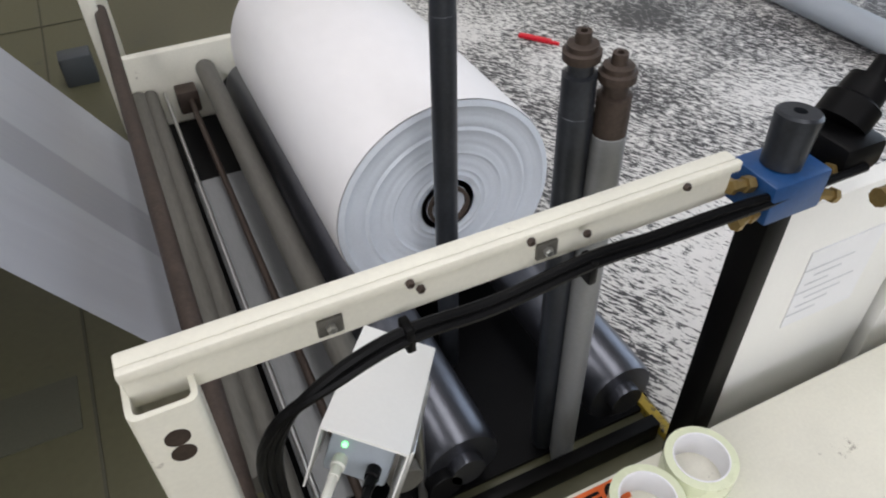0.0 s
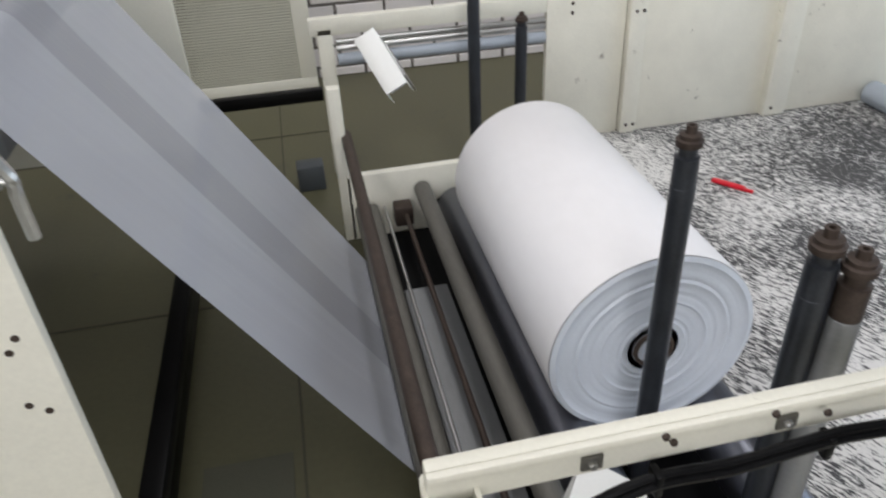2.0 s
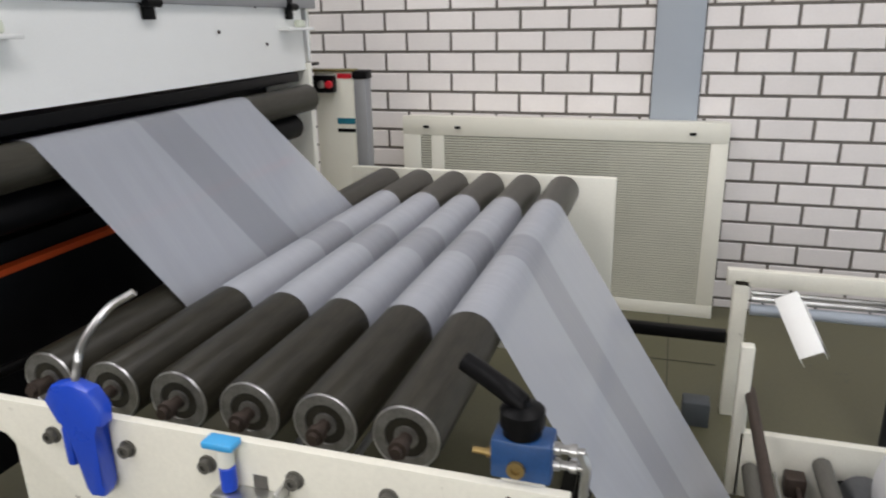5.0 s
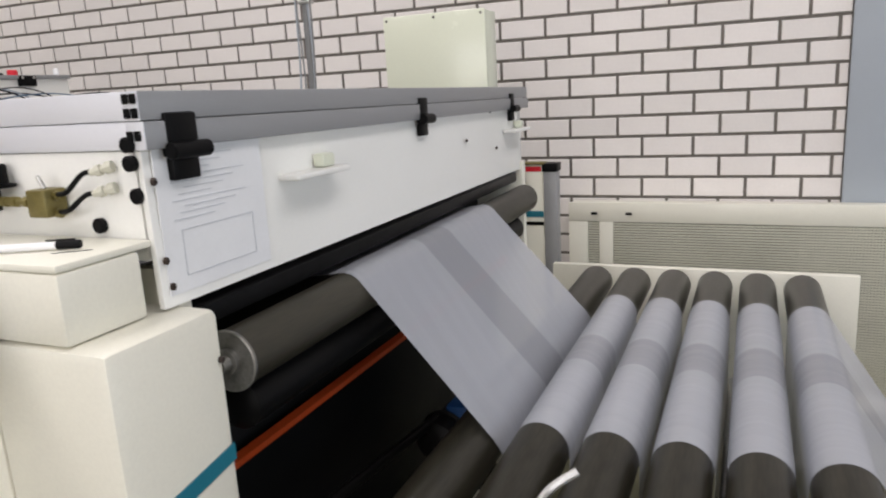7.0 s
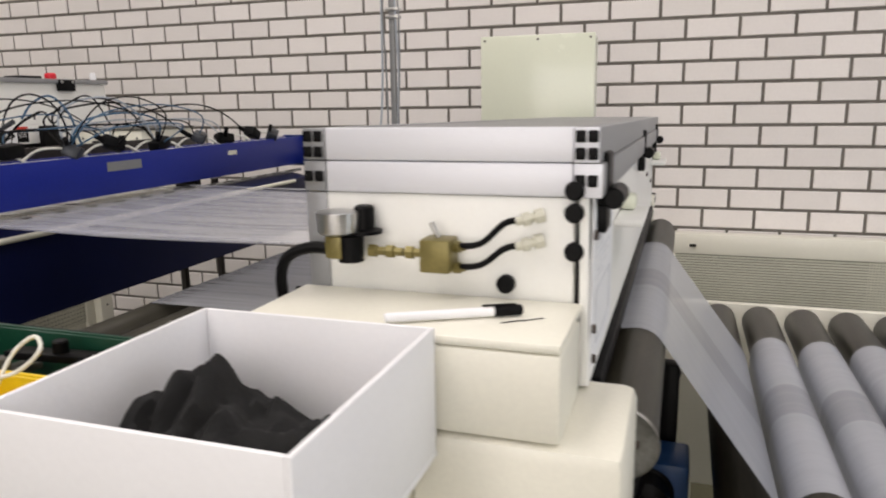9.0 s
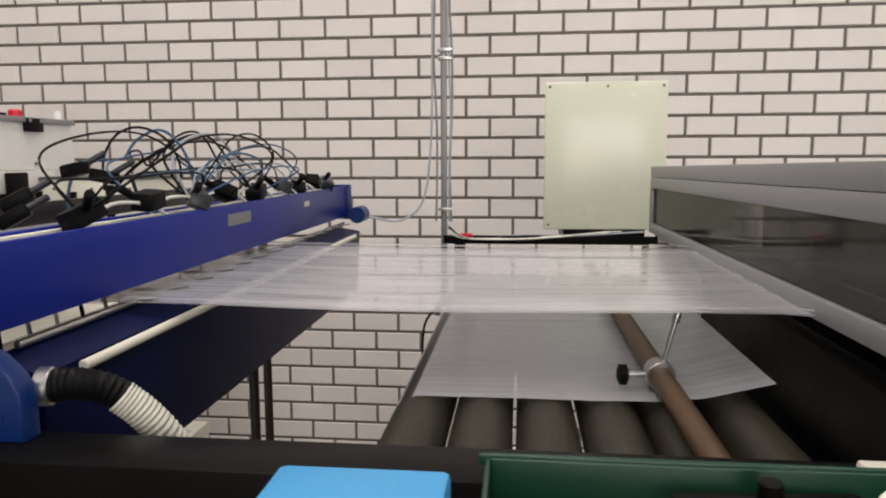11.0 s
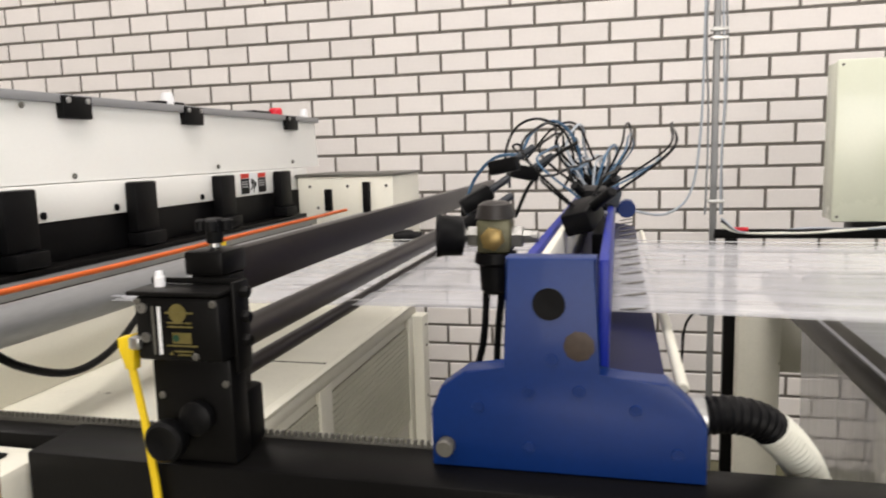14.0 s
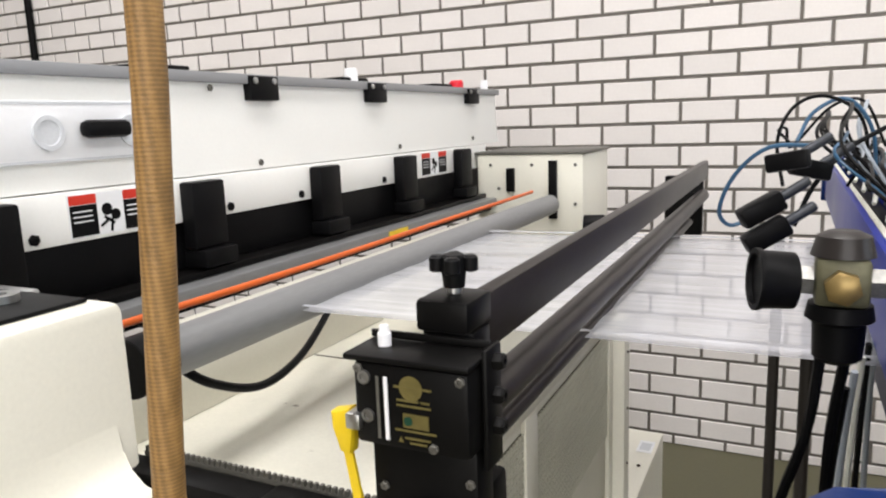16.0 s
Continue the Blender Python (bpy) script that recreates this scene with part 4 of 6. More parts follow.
# ---- hooded station ----
hd = thing("sealing_station", "cream sealing station with aluminium profile hood", "machine", (0.9, -2.4, 0))
HX0, HX1, HY0, HY1 = 0.708, 1.033, -3.135, -1.42
part("front_panel", prism(nb(), [(1.038, 1.5385), (1.048, 1.5385), (1.052, 1.338), (1.042, 1.338)], "y", HY0 - 0.003, HY1 - 0.08, 0.002), WHITE, hd, "large white front panel")
part("near_panel", box(nb(), HX0 + 0.004, HX1, HY0, HY0 + 0.02, 1.40, 1.538, 0.002), WHITE, hd)
for z0, z1, dx in ((1.539, 1.573, 0.0), (1.574, 1.609, 0.004)):
    # The walkway side takes the lit tone, front and back the shaded one.
    part("profile_near", box(nb(), HX0 + 0.03, HX1 - 0.002, HY0 - 0.004, HY0 + 0.026, z0, z1, 0.002), ALU_LIT, hd)
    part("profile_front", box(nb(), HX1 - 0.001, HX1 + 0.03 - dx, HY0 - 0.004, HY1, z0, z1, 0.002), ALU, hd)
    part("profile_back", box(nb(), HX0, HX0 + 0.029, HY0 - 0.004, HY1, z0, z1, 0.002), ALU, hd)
    part("profile_end", box(nb(), HX1 - 0.001, HX1 + 0.0295 - dx, HY0 - 0.006, HY0 - 0.0042, z0, z1, 0.0006), ALU_LIT, hd)
    for x in (HX0 + 0.008, HX0 + 0.022, HX1 + 0.006, HX1 + 0.019):
        for dz in ((-0.0085, 0.0085) if dx else (0.0,)):
            part("profile_plug", box(nb(), x - 0.0055, x + 0.0055, HY0 - 0.0085, HY0 - 0.0062, (z0 + z1) / 2 + dz - 0.006, (z0 + z1) / 2 + dz + 0.006, 0.0015), BLACK, hd)
part("profile_far", box(nb(), HX0 + 0.03, HX1 - 0.002, HY1 - 0.03, HY1, 1.574, 1.609, 0.002), ALU, hd)
part("profile_corner", box(nb(), HX0 + 0.001, HX0 + 0.0285, HY0 - 0.003, HY0 + 0.025, 1.40, 1.538, 0.002), ALU, hd)
part("lid_sheet", box(nb(), HX0 + 0.03, HX1 - 0.002, HY0 + 0.027, HY1 - 0.031, 1.6025, 1.6075), GREYPIPE, hd)
part("glass_rail", box(nb(), HX0, HX0 + 0.028, HY0 + 0.02, HY1, 1.395, 1.425, 0.002), ALU, hd)
part("glass_stile", box(nb(), HX0, HX0 + 0.028, HY1 - 0.02, HY1, 1.426, 1.538, 0.002), ALU, hd)
gp = part("smoked_pane", box(nb(), HX0 + 0.010, HX0 + 0.015, HY0 + 0.03, HY1 - 0.021, 1.426, 1.5385), GLASS, hd, "smoked clear pane")
part("far_panel", box(nb(), HX0 + 0.03, HX1, HY1 - 0.02, HY1 - 0.002, 1.36, 1.573, 0.002), WHITE, hd)
part("side_frame", box(nb(), 0.70, 1.045, HY0 + 0.03, HY0 + 0.055, 0.30, 1.395, 0.003), CREAM, hd)
part("far_frame", box(nb(), 0.70, 1.06, -1.50, -1.47, 0.0, 1.36, 0.003), CREAM, hd, "cream far frame plate")
pc = thing("control_column", "cream switch panel with an aluminium column at the wall side", "control panel", (0.95, -0.93, 0))
part("column", box(nb(), 0.985, 1.04, -0.965, -0.905, 0.0, 1.26, 0.004), ALU, pc)
part("column_cap", box(nb(), 0.98, 1.045, -0.97, -0.90, 1.2602, 1.295, 0.004), BLACK, pc)
part("panel", box(nb(), 0.80, 0.984, -0.96, -0.92, 0.0, 1.29, 0.004), CREAM, pc)
part("teal_mark", box(nb(), 0.90, 0.982, -0.9625, -0.9605, 1.07, 1.095), TEAL, pc)
part("black_mark", box(nb(), 0.90, 0.982, -0.9625, -0.9605, 1.035, 1.05), BLACK, pc)
part("switch_box", box(nb(), 0.805, 0.905, -1.0, -0.9605, 1.205, 1.275, 0.004), BLACK, pc)
part("red_label", box(nb(), 0.91, 0.975, -0.9625, -0.9605, 1.262, 1.282), RED, pc)
part("top_rail", box(nb(), 0.78, 0.99, -0.972, -0.915, 1.2902, 1.300, 0.002), OLIVE, pc)
for k in range(3):
    part("push_button", lathe(nb(), (0.82 + 0.035 * k, -1.0, 1.24), (0, -1, 0), [(0, 0.016), (0.012, 0.016), (0.014, 0.011)], 18), (BLACK, STEEL, RED)[k], pc)
part("infeed_roller", rod(nb(), (1.085, -3.06, 1.25), (1.085, -1.57, 1.25), 0.0448, 40), RUBBER, hd)
part("nip_roller", lathe(nb(), (1.06, -3.04, 1.162), (0, 1, 0), [(0, 0.02), (0.01, 0.036), (0.012, 0.04), (1.40, 0.04), (1.405, 0.02)], 40), BLACK, hd, "black nip roller")
part("roller_end_disc", lathe(nb(), (1.085, -3.061, 1.25), (0, -1, 0), [(0.0, 0.047), (0.005, 0.0475), (0.006, 0.045), (0.004, 0.042), (0.003, 0.02), (0.012, 0.019), (0.013, 0.012), (0.028, 0.011)], 36), CAPSTEEL, hd, "turned steel end disc")
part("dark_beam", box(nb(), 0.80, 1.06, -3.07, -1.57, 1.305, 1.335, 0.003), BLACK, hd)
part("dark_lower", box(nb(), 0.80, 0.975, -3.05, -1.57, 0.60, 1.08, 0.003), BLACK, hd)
part("orange_strip", prism(nb(), [(0.990, 1.028), (1.005, 1.022), (1.010, 1.037), (0.995, 1.042)], "y", -3.07, -1.55), STRIPORANGE, hd, "orange strip along the dark lower beam")
part("drive_motor", lathe(nb(), (1.10, -2.42, 0.79), (0, 1, 0), [(0, 0.03), (0.01, 0.05), (0.06, 0.052), (0.065, 0.06)], 28), BLACKMETAL, hd)
part("tie_rod", rod(nb(), (1.02, -3.05, 0.86), (1.16, -1.6, 0.80), 0.012), BLACKMETAL, hd)
part("inner_leg", box(nb(), 1.12, 1.16, -2.2, -2.15, 0.0, 1.04, 0.004), BLACKMETAL, hd)
part("drive_box", box(nb(), 1.10, 1.19, -2.35, -2.22, 0.72, 0.86, 0.012), VALVEBLUE, hd)
part("step_box", box(nb(), 0.70, 1.045, -3.285, -3.16, 1.345, 1.435, 0.006), CREAM, hd)
part("step_top", box(nb(), 0.701, 1.044, -3.284, -3.136, 1.4352, 1.445, 0.003), CREAM, hd)
part("tall_box", box(nb(), 0.894, 1.105, -3.29, -3.095, 0.55, 1.344, 0.014), CREAM, hd, "cream rounded drive cover")
part("teal_band", prism(nb(), [(-3.2905, 1.09), (-3.10, 1.118), (-3.10, 1.143), (-3.2905, 1.115)], "x", 1.1055, 1.1075), TEAL, hd)
part("teal_band", box(nb(), 0.90, 1.1055, -3.2925, -3.2905, 1.09, 1.115), TEAL, hd)
part("side_cover", box(nb(), 0.28, 0.893, -3.287, -3.16, 0.0, 1.30, 0.006), CREAM, hd)
part("teal_band", box(nb(), 0.28, 0.893, -3.2885, -3.2875, 1.075, 1.10), TEAL, hd)
part("lower_body", box(nb(), 0.62, 0.893, -3.13, -3.10, 0.0, 1.34, 0.004), CREAM, hd)
part("document_sheet", box(nb(), 1.0512, 1.0532, -3.125, -2.90, 1.352, 1.545), PAPER, hd, "document in a clear sleeve")
for k in range(2):
    part("pen_stroke", box(nb(), 0.0, 0.026, -0.001, 0.001, 0.0, 0.0006, 0.0, pose(0.975 + 0.018 * k, -3.232 + 0.012 * k, 1.4452, 0, 0, 38)), BLACK, hd)
part("cover_screw", lathe(nb(), (1.105, -3.105, 1.27), (1, 0, 0), [(0, 0.005), (0.004, 0.005), (0.005, 0.003)], 12), RUST, hd)
# Black sheet across the opening stands for the unlit inside of the station.
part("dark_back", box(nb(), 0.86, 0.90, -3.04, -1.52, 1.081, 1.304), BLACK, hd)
for k in range(11):
    part("printed_line", box(nb(), 1.0534, 1.0540, -3.10 + 0.012 * (k % 3), -3.02 + 0.025 * ((k * 5) % 4), 1.446 + k * 0.008, 1.4472 + k * 0.008), INK, hd)
for y0, y1, z0, z1 in ((-3.09, -2.935, 1.372, 1.3732), (-3.09, -2.935, 1.432, 1.4332), (-3.09, -3.0885, 1.3734, 1.4318), (-2.9365, -2.935, 1.3734, 1.4318)):
    part("printed_frame", box(nb(), 1.0534, 1.0540, y0, y1, z0, z1), INK, hd)
for y, s in ((-3.075, 1.35), (-2.285, 1.0), (-1.60, 0.9)):
    ct = part("hinge_clamp", box(nb(), 1.0500, 1.0650, y - 0.022 * s, y + 0.022 * s, 1.545 - 0.013 * s, 1.60 - 0.013 * s, 0.004), BLACK, hd, "black hinge clamp")
    part("clamp_barrel", rod(nb(), (1.0720, y - 0.026 * s, 1.553 - 0.013 * s), (1.0720, y + 0.028 * s, 1.553 - 0.013 * s), 0.011), BLACK, ct)
    part("clamp_base", box(nb(), 1.0500, 1.0640, y - 0.018 * s, y + 0.02 * s, 1.515 - 0.013 * s, 1.5445 - 0.013 * s, 0.003), BLACK, ct)
for y in (-2.77, -1.58):
    hn = part("grab_handle", box(nb(), 1.0502, 1.092, y - 0.085, y + 0.085, 1.468, 1.478, 0.003), WHITE, hd, "white flat grab handle")
    part("handle_post", box(nb(), 1.0502, 1.075, y + 0.02, y + 0.06, 1.4782, 1.502, 0.006), PANELGREEN, hn)
for y, z in ((-2.62, 1.545), (-1.80, 1.54), (-2.0, 1.47), (-1.75, 1.43), (-3.128, 1.40), (-3.122, 1.365), (-3.13, 1.50)):
    bolt(hd, (1.0545, y, z), (1, 0, 0), 0.0055, 0.004, RUST)
for x, z in ((1.034, 1.570), (1.034, 1.546), (1.034, 1.503), (0.958, 1.462)):
    part("black_knob", lathe(nb(), (x, HY0 - 0.0045 if z > 1.53 else HY0, z), (0, -1, 0), [(0, 0.0105), (0.008, 0.0105), (0.010, 0.008)], 18), BLACK, hd)
vb = part("valve_block", box(nb(), 0.866, 0.902, HY0 - 0.038, HY0 - 0.002, 1.477, 1.515, 0.003), OLIVE, hd, "olive brass valve block")
part("toggle", rod(nb(), (0.884, HY0 - 0.02, 1.515), (0.876, HY0 - 0.022, 1.533), 0.003), STEEL, vb)
part("regulator_bowl", lathe(nb(), (0.778, HY0 - 0.028, 1.484), (0, 0, 1), [(0, 0.015), (0.030, 0.016), (0.031, 0.012)], 24), BLACK, hd)
part("regulator_neck", box(nb(), 0.752, 0.774, HY0 - 0.045, HY0 - 0.015, 1.488, 1.516, 0.004), OLIVE, hd)
part("regulator_head", lathe(nb(), (0.766, HY0 - 0.034, 1.517), (0, 0, 1), [(0, 0.020), (0.003, 0.024), (0.024, 0.0255), (0.026, 0.0255), (0.027, 0.022), (0.028, 0.008)], 32), STEEL, hd, "silver regulator head")
part("regulator_knob", lathe(nb(), (0.792, HY0 - 0.018, 1.516), (0, 0, 1), [(0, 0.021), (0.004, 0.021), (0.006, 0.012), (0.030, 0.012), (0.033, 0.009)], 20), BLACK, hd)
for x in (0.800, 0.822, 0.846):
    part("brass_fitting", lathe(nb(), (x, HY0 - 0.024, 1.497), (1, 0, 0), [(0, 0.008), (0.009, 0.008), (0.010, 0.0055), (0.020, 0.0055)], 6), OLIVE, hd)
for z0, z1 in ((1.512, 1.540), (1.488, 1.512)):
    part("black_hose", hose(nb(), [(0.902, HY0 - 0.02, z0 - 0.006), (0.935, HY0 - 0.028, z0), (0.960, HY0 - 0.022, z1 - 0.006), (0.978, HY0 - 0.015, z1 - 0.002)], 0.0036), BLACK, hd)
    part("hose_coupling", lathe(nb(), (0.972, HY0 - 0.019, z1 - 0.004), (0.028, 0.012, 0.007), [(0, 0.0045), (0.008, 0.0048), (0.0085, 0.0075), (0.016, 0.0075), (0.0165, 0.005), (0.022, 0.005), (0.0225, 0.008), (0.032, 0.008)], 8), GRILLE, hd)
    part("block_nipple", lathe(nb(), (0.902, HY0 - 0.02, z0 - 0.007), (1, -0.15, 0.1), [(0, 0.0065), (0.008, 0.0065), (0.0085, 0.0045), (0.014, 0.0045)], 8), OLIVE, hd)
part("inlet_hose", hose(nb(), [(0.752, HY0 - 0.03, 1.498), (0.725, HY0 - 0.032, 1.498), (0.700, HY0 - 0.036, 1.488), (0.688, HY0 - 0.036, 1.465), (0.686, HY0 - 0.03, 1.42)], 0.007), BLACK, hd)
# the hood rises slightly towards the walkway
LIFTED = ("front_panel", "near_panel", "profile_near", "profile_front", "profile_back", "profile_far", "profile_corner", "profile_end", "profile_plug", "lid_sheet", "glass_rail", "glass_stile", "smoked_pane", "document_sheet", "printed_line", "printed_frame", "hinge_clamp", "grab_handle", "bolt")
for ob in [o_ for o_ in hd.children if o_.name.split(".")[0] in LIFTED]:
    for piece in [ob] + list(ob.children):
        for v in piece.data.vertices:
            v.co.z += (0.010 + 0.018 * max(0.0, v.co.z - 1.34) / 0.27) * (HY1 - v.co.y) / (HY1 - HY0)
pen = thing("marker_pen", "white marker pen with a black cap on the cream step", "pen", (0.95, -3.2, 1.445))
part("barrel", rod(nb(), (0.862, -3.266, 1.4515), (0.965, -3.212, 1.4515), 0.005), CARD, pen)
part("cap", rod(nb(), (0.962, -3.2136, 1.4515), (0.990, -3.199, 1.4515), 0.0056), BLACK, pen)
part("clip", box(nb(), -0.018, 0.018, -0.0015, 0.0015, 0.0, 0.0015, 0.0, pose(0.968, -3.2106, 1.4574, 0, 0, 27.7)), BLACK, pen)

# white bin with a black cloth, crates beside it
bn = thing("white_bin", "open white board bin with a crumpled black cloth", "bin", (0.85, -3.42, 1.30))
X0, X1, Y0, Y1, Z0, Z1 = 0.668, 0.926, -3.56, -3.294, 1.325, 1.456
for nm, a in (("bin_side", (X0, X0 + 0.005, Y0, Y1)), ("bin_side", (X1 - 0.005, X1, Y0, Y1)), ("bin_side", (X0 + 0.005, X1 - 0.005, Y1 - 0.005, Y1)), ("bin_side", (X0 + 0.005, X1 - 0.005, Y0, Y0 + 0.005))):
    part(nm, box(nb(), *a, Z0 + 0.004, Z1, 0.0015), CARD, bn)
part("bin_floor", box(nb(), X0, X1, Y0, Y1, Z0, Z0 + 0.004), CARD, bn)
clo = nb()
N = 36
gridv = [[clo.verts.new((X0 + 0.010 + (X1 - X0 - 0.10) * i / N, Y0 + 0.012 + (Y1 - Y0 - 0.03) * j / N,
          Z0 + 0.062 + 0.026 * noise.noise(Vector((i * 0.09, j * 0.10, 2.2))) + 0.030 * abs(noise.noise(Vector((i * 0.16 + j * 0.05, j * 0.10, 5)))) + 0.010 * noise.noise(Vector((i * 0.45, j * 0.3, 8))) + 0.034 * math.exp(-((i - 13) ** 2 / 26 + (j - 28) ** 2 / 34)) - 0.03 * max(0, i - 18) / 18 + 0.02 * math.exp(-((i - 5) ** 2 / 40 + (j - 18) ** 2 / 60))
          - 0.05 * (max(abs(i - N / 2), abs(j - N / 2)) / (N / 2)) ** 7)) for j in range(N + 1)] for i in range(N + 1)]
for i in range(N):
    for j in range(N):
        clo.faces.new((gridv[i][j], gridv[i + 1][j], gridv[i + 1][j + 1], gridv[i][j + 1]))
base = bmesh.ops.extrude_face_region(clo, geom=clo.faces[:])
for v in base["geom"]:
    if isinstance(v, bmesh.types.BMVert):
        v.co.z = Z0 + 0.0045
single("black_cloth", clo, CLOTH, "crumpled black cloth lying in the white bin", "cloth")
single("sponge", box(nb(), X1 - 0.085, X1 - 0.03, Y0 + 0.012, Y0 + 0.04, Z0 + 0.0045, Z0 + 0.085, 0.006), YELLOW, "pale yellow block in the white bin", "block")
shelf = thing("bin_shelf", "cream steel shelf that carries bin and crates", "shelf", (0.5, -3.42, 0))
part("shelf_board", box(nb(), 0.06, 0.88, -3.50, -3.292, 1.306, 1.324, 0.003), CREAM, shelf)
part("shelf_lip", box(nb(), 0.06, 0.88, -3.499, -3.487, 1.28, 1.3055, 0.002), CREAM, shelf)
part("column", box(nb(), 0.3, 0.85, -3.40, -3.30, 0.0, 1.3055, 0.004), CREAM, shelf)


def crate(name, label, x0, x1, y0, y1, z0, z1, mat):
    t = thing(name, label, "crate", ((x0 + x1) / 2, (y0 + y1) / 2, z0))
    for a in ((x0, x0 + 0.004, y0, y1), (x1 - 0.004, x1, y0, y1), (x0 + 0.004, x1 - 0.004, y0, y0 + 0.004), (x0 + 0.004, x1 - 0.004, y1 - 0.004, y1)):
        part("crate_wall", box(nb(), *a, z0 + 0.003, z1, 0.0015), mat, t)
    part("crate_floor", box(nb(), x0, x1, y0, y1, z0, z0 + 0.003), mat, t)
    for a in ((x0 - 0.006, x1 + 0.006, y0 - 0.006, y0 - 0.0002), (x0 - 0.006, x1 + 0.006, y1 + 0.0002, y1 + 0.006)):
        part("crate_rim", box(nb(), *a, z1 - 0.008, z1 + 0.002, 0.002), mat, t)
    return t


crate("green_crate", "open dark green plastic crate with small parts", 0.26, 0.598, -3.52, -3.27, 1.3245, 1.40, GREEN)
crate("yellow_tray", "yellow plastic tray of loose cables in the green crate", 0.42, 0.585, -3.50, -3.37, 1.328, 1.388, YELLOW)
single("red_part", box(nb(), 0.355, 0.385, -3.40, -3.375, 1.328, 1.372, 0.006), RED, "small red plastic part in the green crate", "part")
for k, (x, y, rz, ln, mt) in enumerate(((0.45, -3.33, 12, 0.06, STEEL), (0.50, -3.315, -25, 0.05, ROD), (0.545, -3.33, 40, 0.045, STEEL), (0.40, -3.32, 70, 0.04, ROD), (0.34, -3.46, 20, 0.05, STEEL), (0.47, -3.30, 5, 0.07, BLACK))):
    b_ = nb()
    box(b_, -ln, ln, -0.012, 0.012, 0.0, 0.010, 0.002, pose(x, y, 1.3278 + 0.0102 * k, 0, 0, rz))
    rod(b_, Vector((x, y, 1.3278 + 0.0102 * k)), Vector((x, y, 1.352 + 0.0102 * k)), 0.009)
    single("machine_part", b_, mt, "small steel machine part lying in the green crate", "part", "loose parts in the crate")
cw = thing("loose_white_cable", "loop of thin white cable in the yellow tray", "cable", (0.58, -3.48, 1.33))
part("cable", hose(nb(), [(0.43, -3.475, 1.34), (0.45, -3.45, 1.385), (0.48, -3.42, 1.398), (0.515, -3.40, 1.405), (0.535, -3.385, 1.425), (0.52, -3.375, 1.436), (0.50, -3.385, 1.42), (0.495, -3.41, 1.385), (0.485, -3.44, 1.345)], 0.0022), CABLEWHITE, cw)
part("cable", hose(nb(), [(0.44, -3.49, 1.336), (0.455, -3.462, 1.372), (0.468, -3.435, 1.383), (0.48, -3.41, 1.362), (0.50, -3.40, 1.34)], 0.0026), CABLEWHITE, cw)
part("cable", hose(nb(), [(0.51, -3.485, 1.338), (0.53, -3.46, 1.378), (0.555, -3.43, 1.392), (0.57, -3.40, 1.37), (0.565, -3.385, 1.34)], 0.0032), CABLEWHITE, cw)
for k, (x, y) in enumerate(((0.45, -3.47), (0.50, -3.45), (0.54, -3.475))):
    part("cable_plug", box(nb(), -0.018, 0.018, -0.008, 0.008, 0.0, 0.012, 0.003, pose(x, y, 1.3315, 0, 0, 35 * k)), (ROD, STEEL, RED)[k], cw)
bb = thing("blue_box", "light blue plastic box with a dark slot beside the crate", "box", (0.17, -3.38, 1.3245))
part("box_body", box(nb(), 0.10, 0.235, -3.46, -3.30, 1.3245, 1.402, 0.006), SKYBLUE, bb)
part("slot", box(nb(), 0.135, 0.20, -3.43, -3.38, 1.4022, 1.4032), BLACK, bb)

# ---- cabinet and cable tray between station and wall ----
eb = thing("electric_box", "pale green enamel electric cabinet on the cable tray", "electric box", (0.6, -1.05, 1.36))
part("door", box(nb(), 0.375, 0.815, -1.125, -1.105, 1.372, 1.912, 0.006), PANELGREEN, eb)
part("case", box(nb(), 0.382, 0.808, -1.1048, -0.98, 1.376, 1.908, 0.004), PANELGREEN, eb)
for x, z in ((0.392, 1.895), (0.798, 1.895), (0.392, 1.39), (0.60, 1.895)):
    bolt(eb, (x, -1.125, z), (0, -1, 0), 0.005, 0.003, ROD)
tr = thing("cable_tray", "black steel cable tray with loose wires", "cable tray", (0.5, -1.08, 1.3))
part("tray_bed", box(nb(), 0.0, 0.83, -1.14, -0.96, 1.318, 1.330, 0.002), BLACKMETAL, tr)
part("tray_lip", box(nb(), 0.0, 0.83, -1.146, -1.1405, 1.318, 1.350, 0.002), BLACKMETAL, tr)
part("tray_post", box(nb(), 0.04, 0.08, -1.13, -1.09, 0.0, 1.317, 0.003), BLACKMETAL, tr)
part("tray_post", box(nb(), 0.74, 0.78, -1.13, -1.09, 0.0, 1.317, 0.003), BLACKMETAL, tr)
part("box_bracket", box(nb(), 0.45, 0.75, -1.10, -1.0, 1.3302, 1.3755, 0.003), BLACKMETAL, tr)
for k in range(4):
    part("tray_wire", hose(nb(), [(0.02, -1.15, 1.36 + 0.01 * k), (0.10, -1.152, 1.338), (0.3, -1.15 + 0.01 * k, 1.338 + 0.004 * k), (0.48, -1.15, 1.352), (0.62 + 0.04 * k, -1.13, 1.365)], 0.004), (CABLEWHITE, CABLEWHITE, BLACK, PILASTER)[k], tr)
part("red_tag", box(nb(), 0.06, 0.11, -1.155, -1.147, 1.345, 1.358, 0.002), RED, tr)
cd = thing("conduit_pole", "grey galvanised conduit pole with cables running down", "conduit", (0.0, -1.1, 0))
part("pole", box(nb(), -0.012, 0.010, -1.115, -1.09, 0.0, ZTOP, 0.003), GREYPIPE, cd)
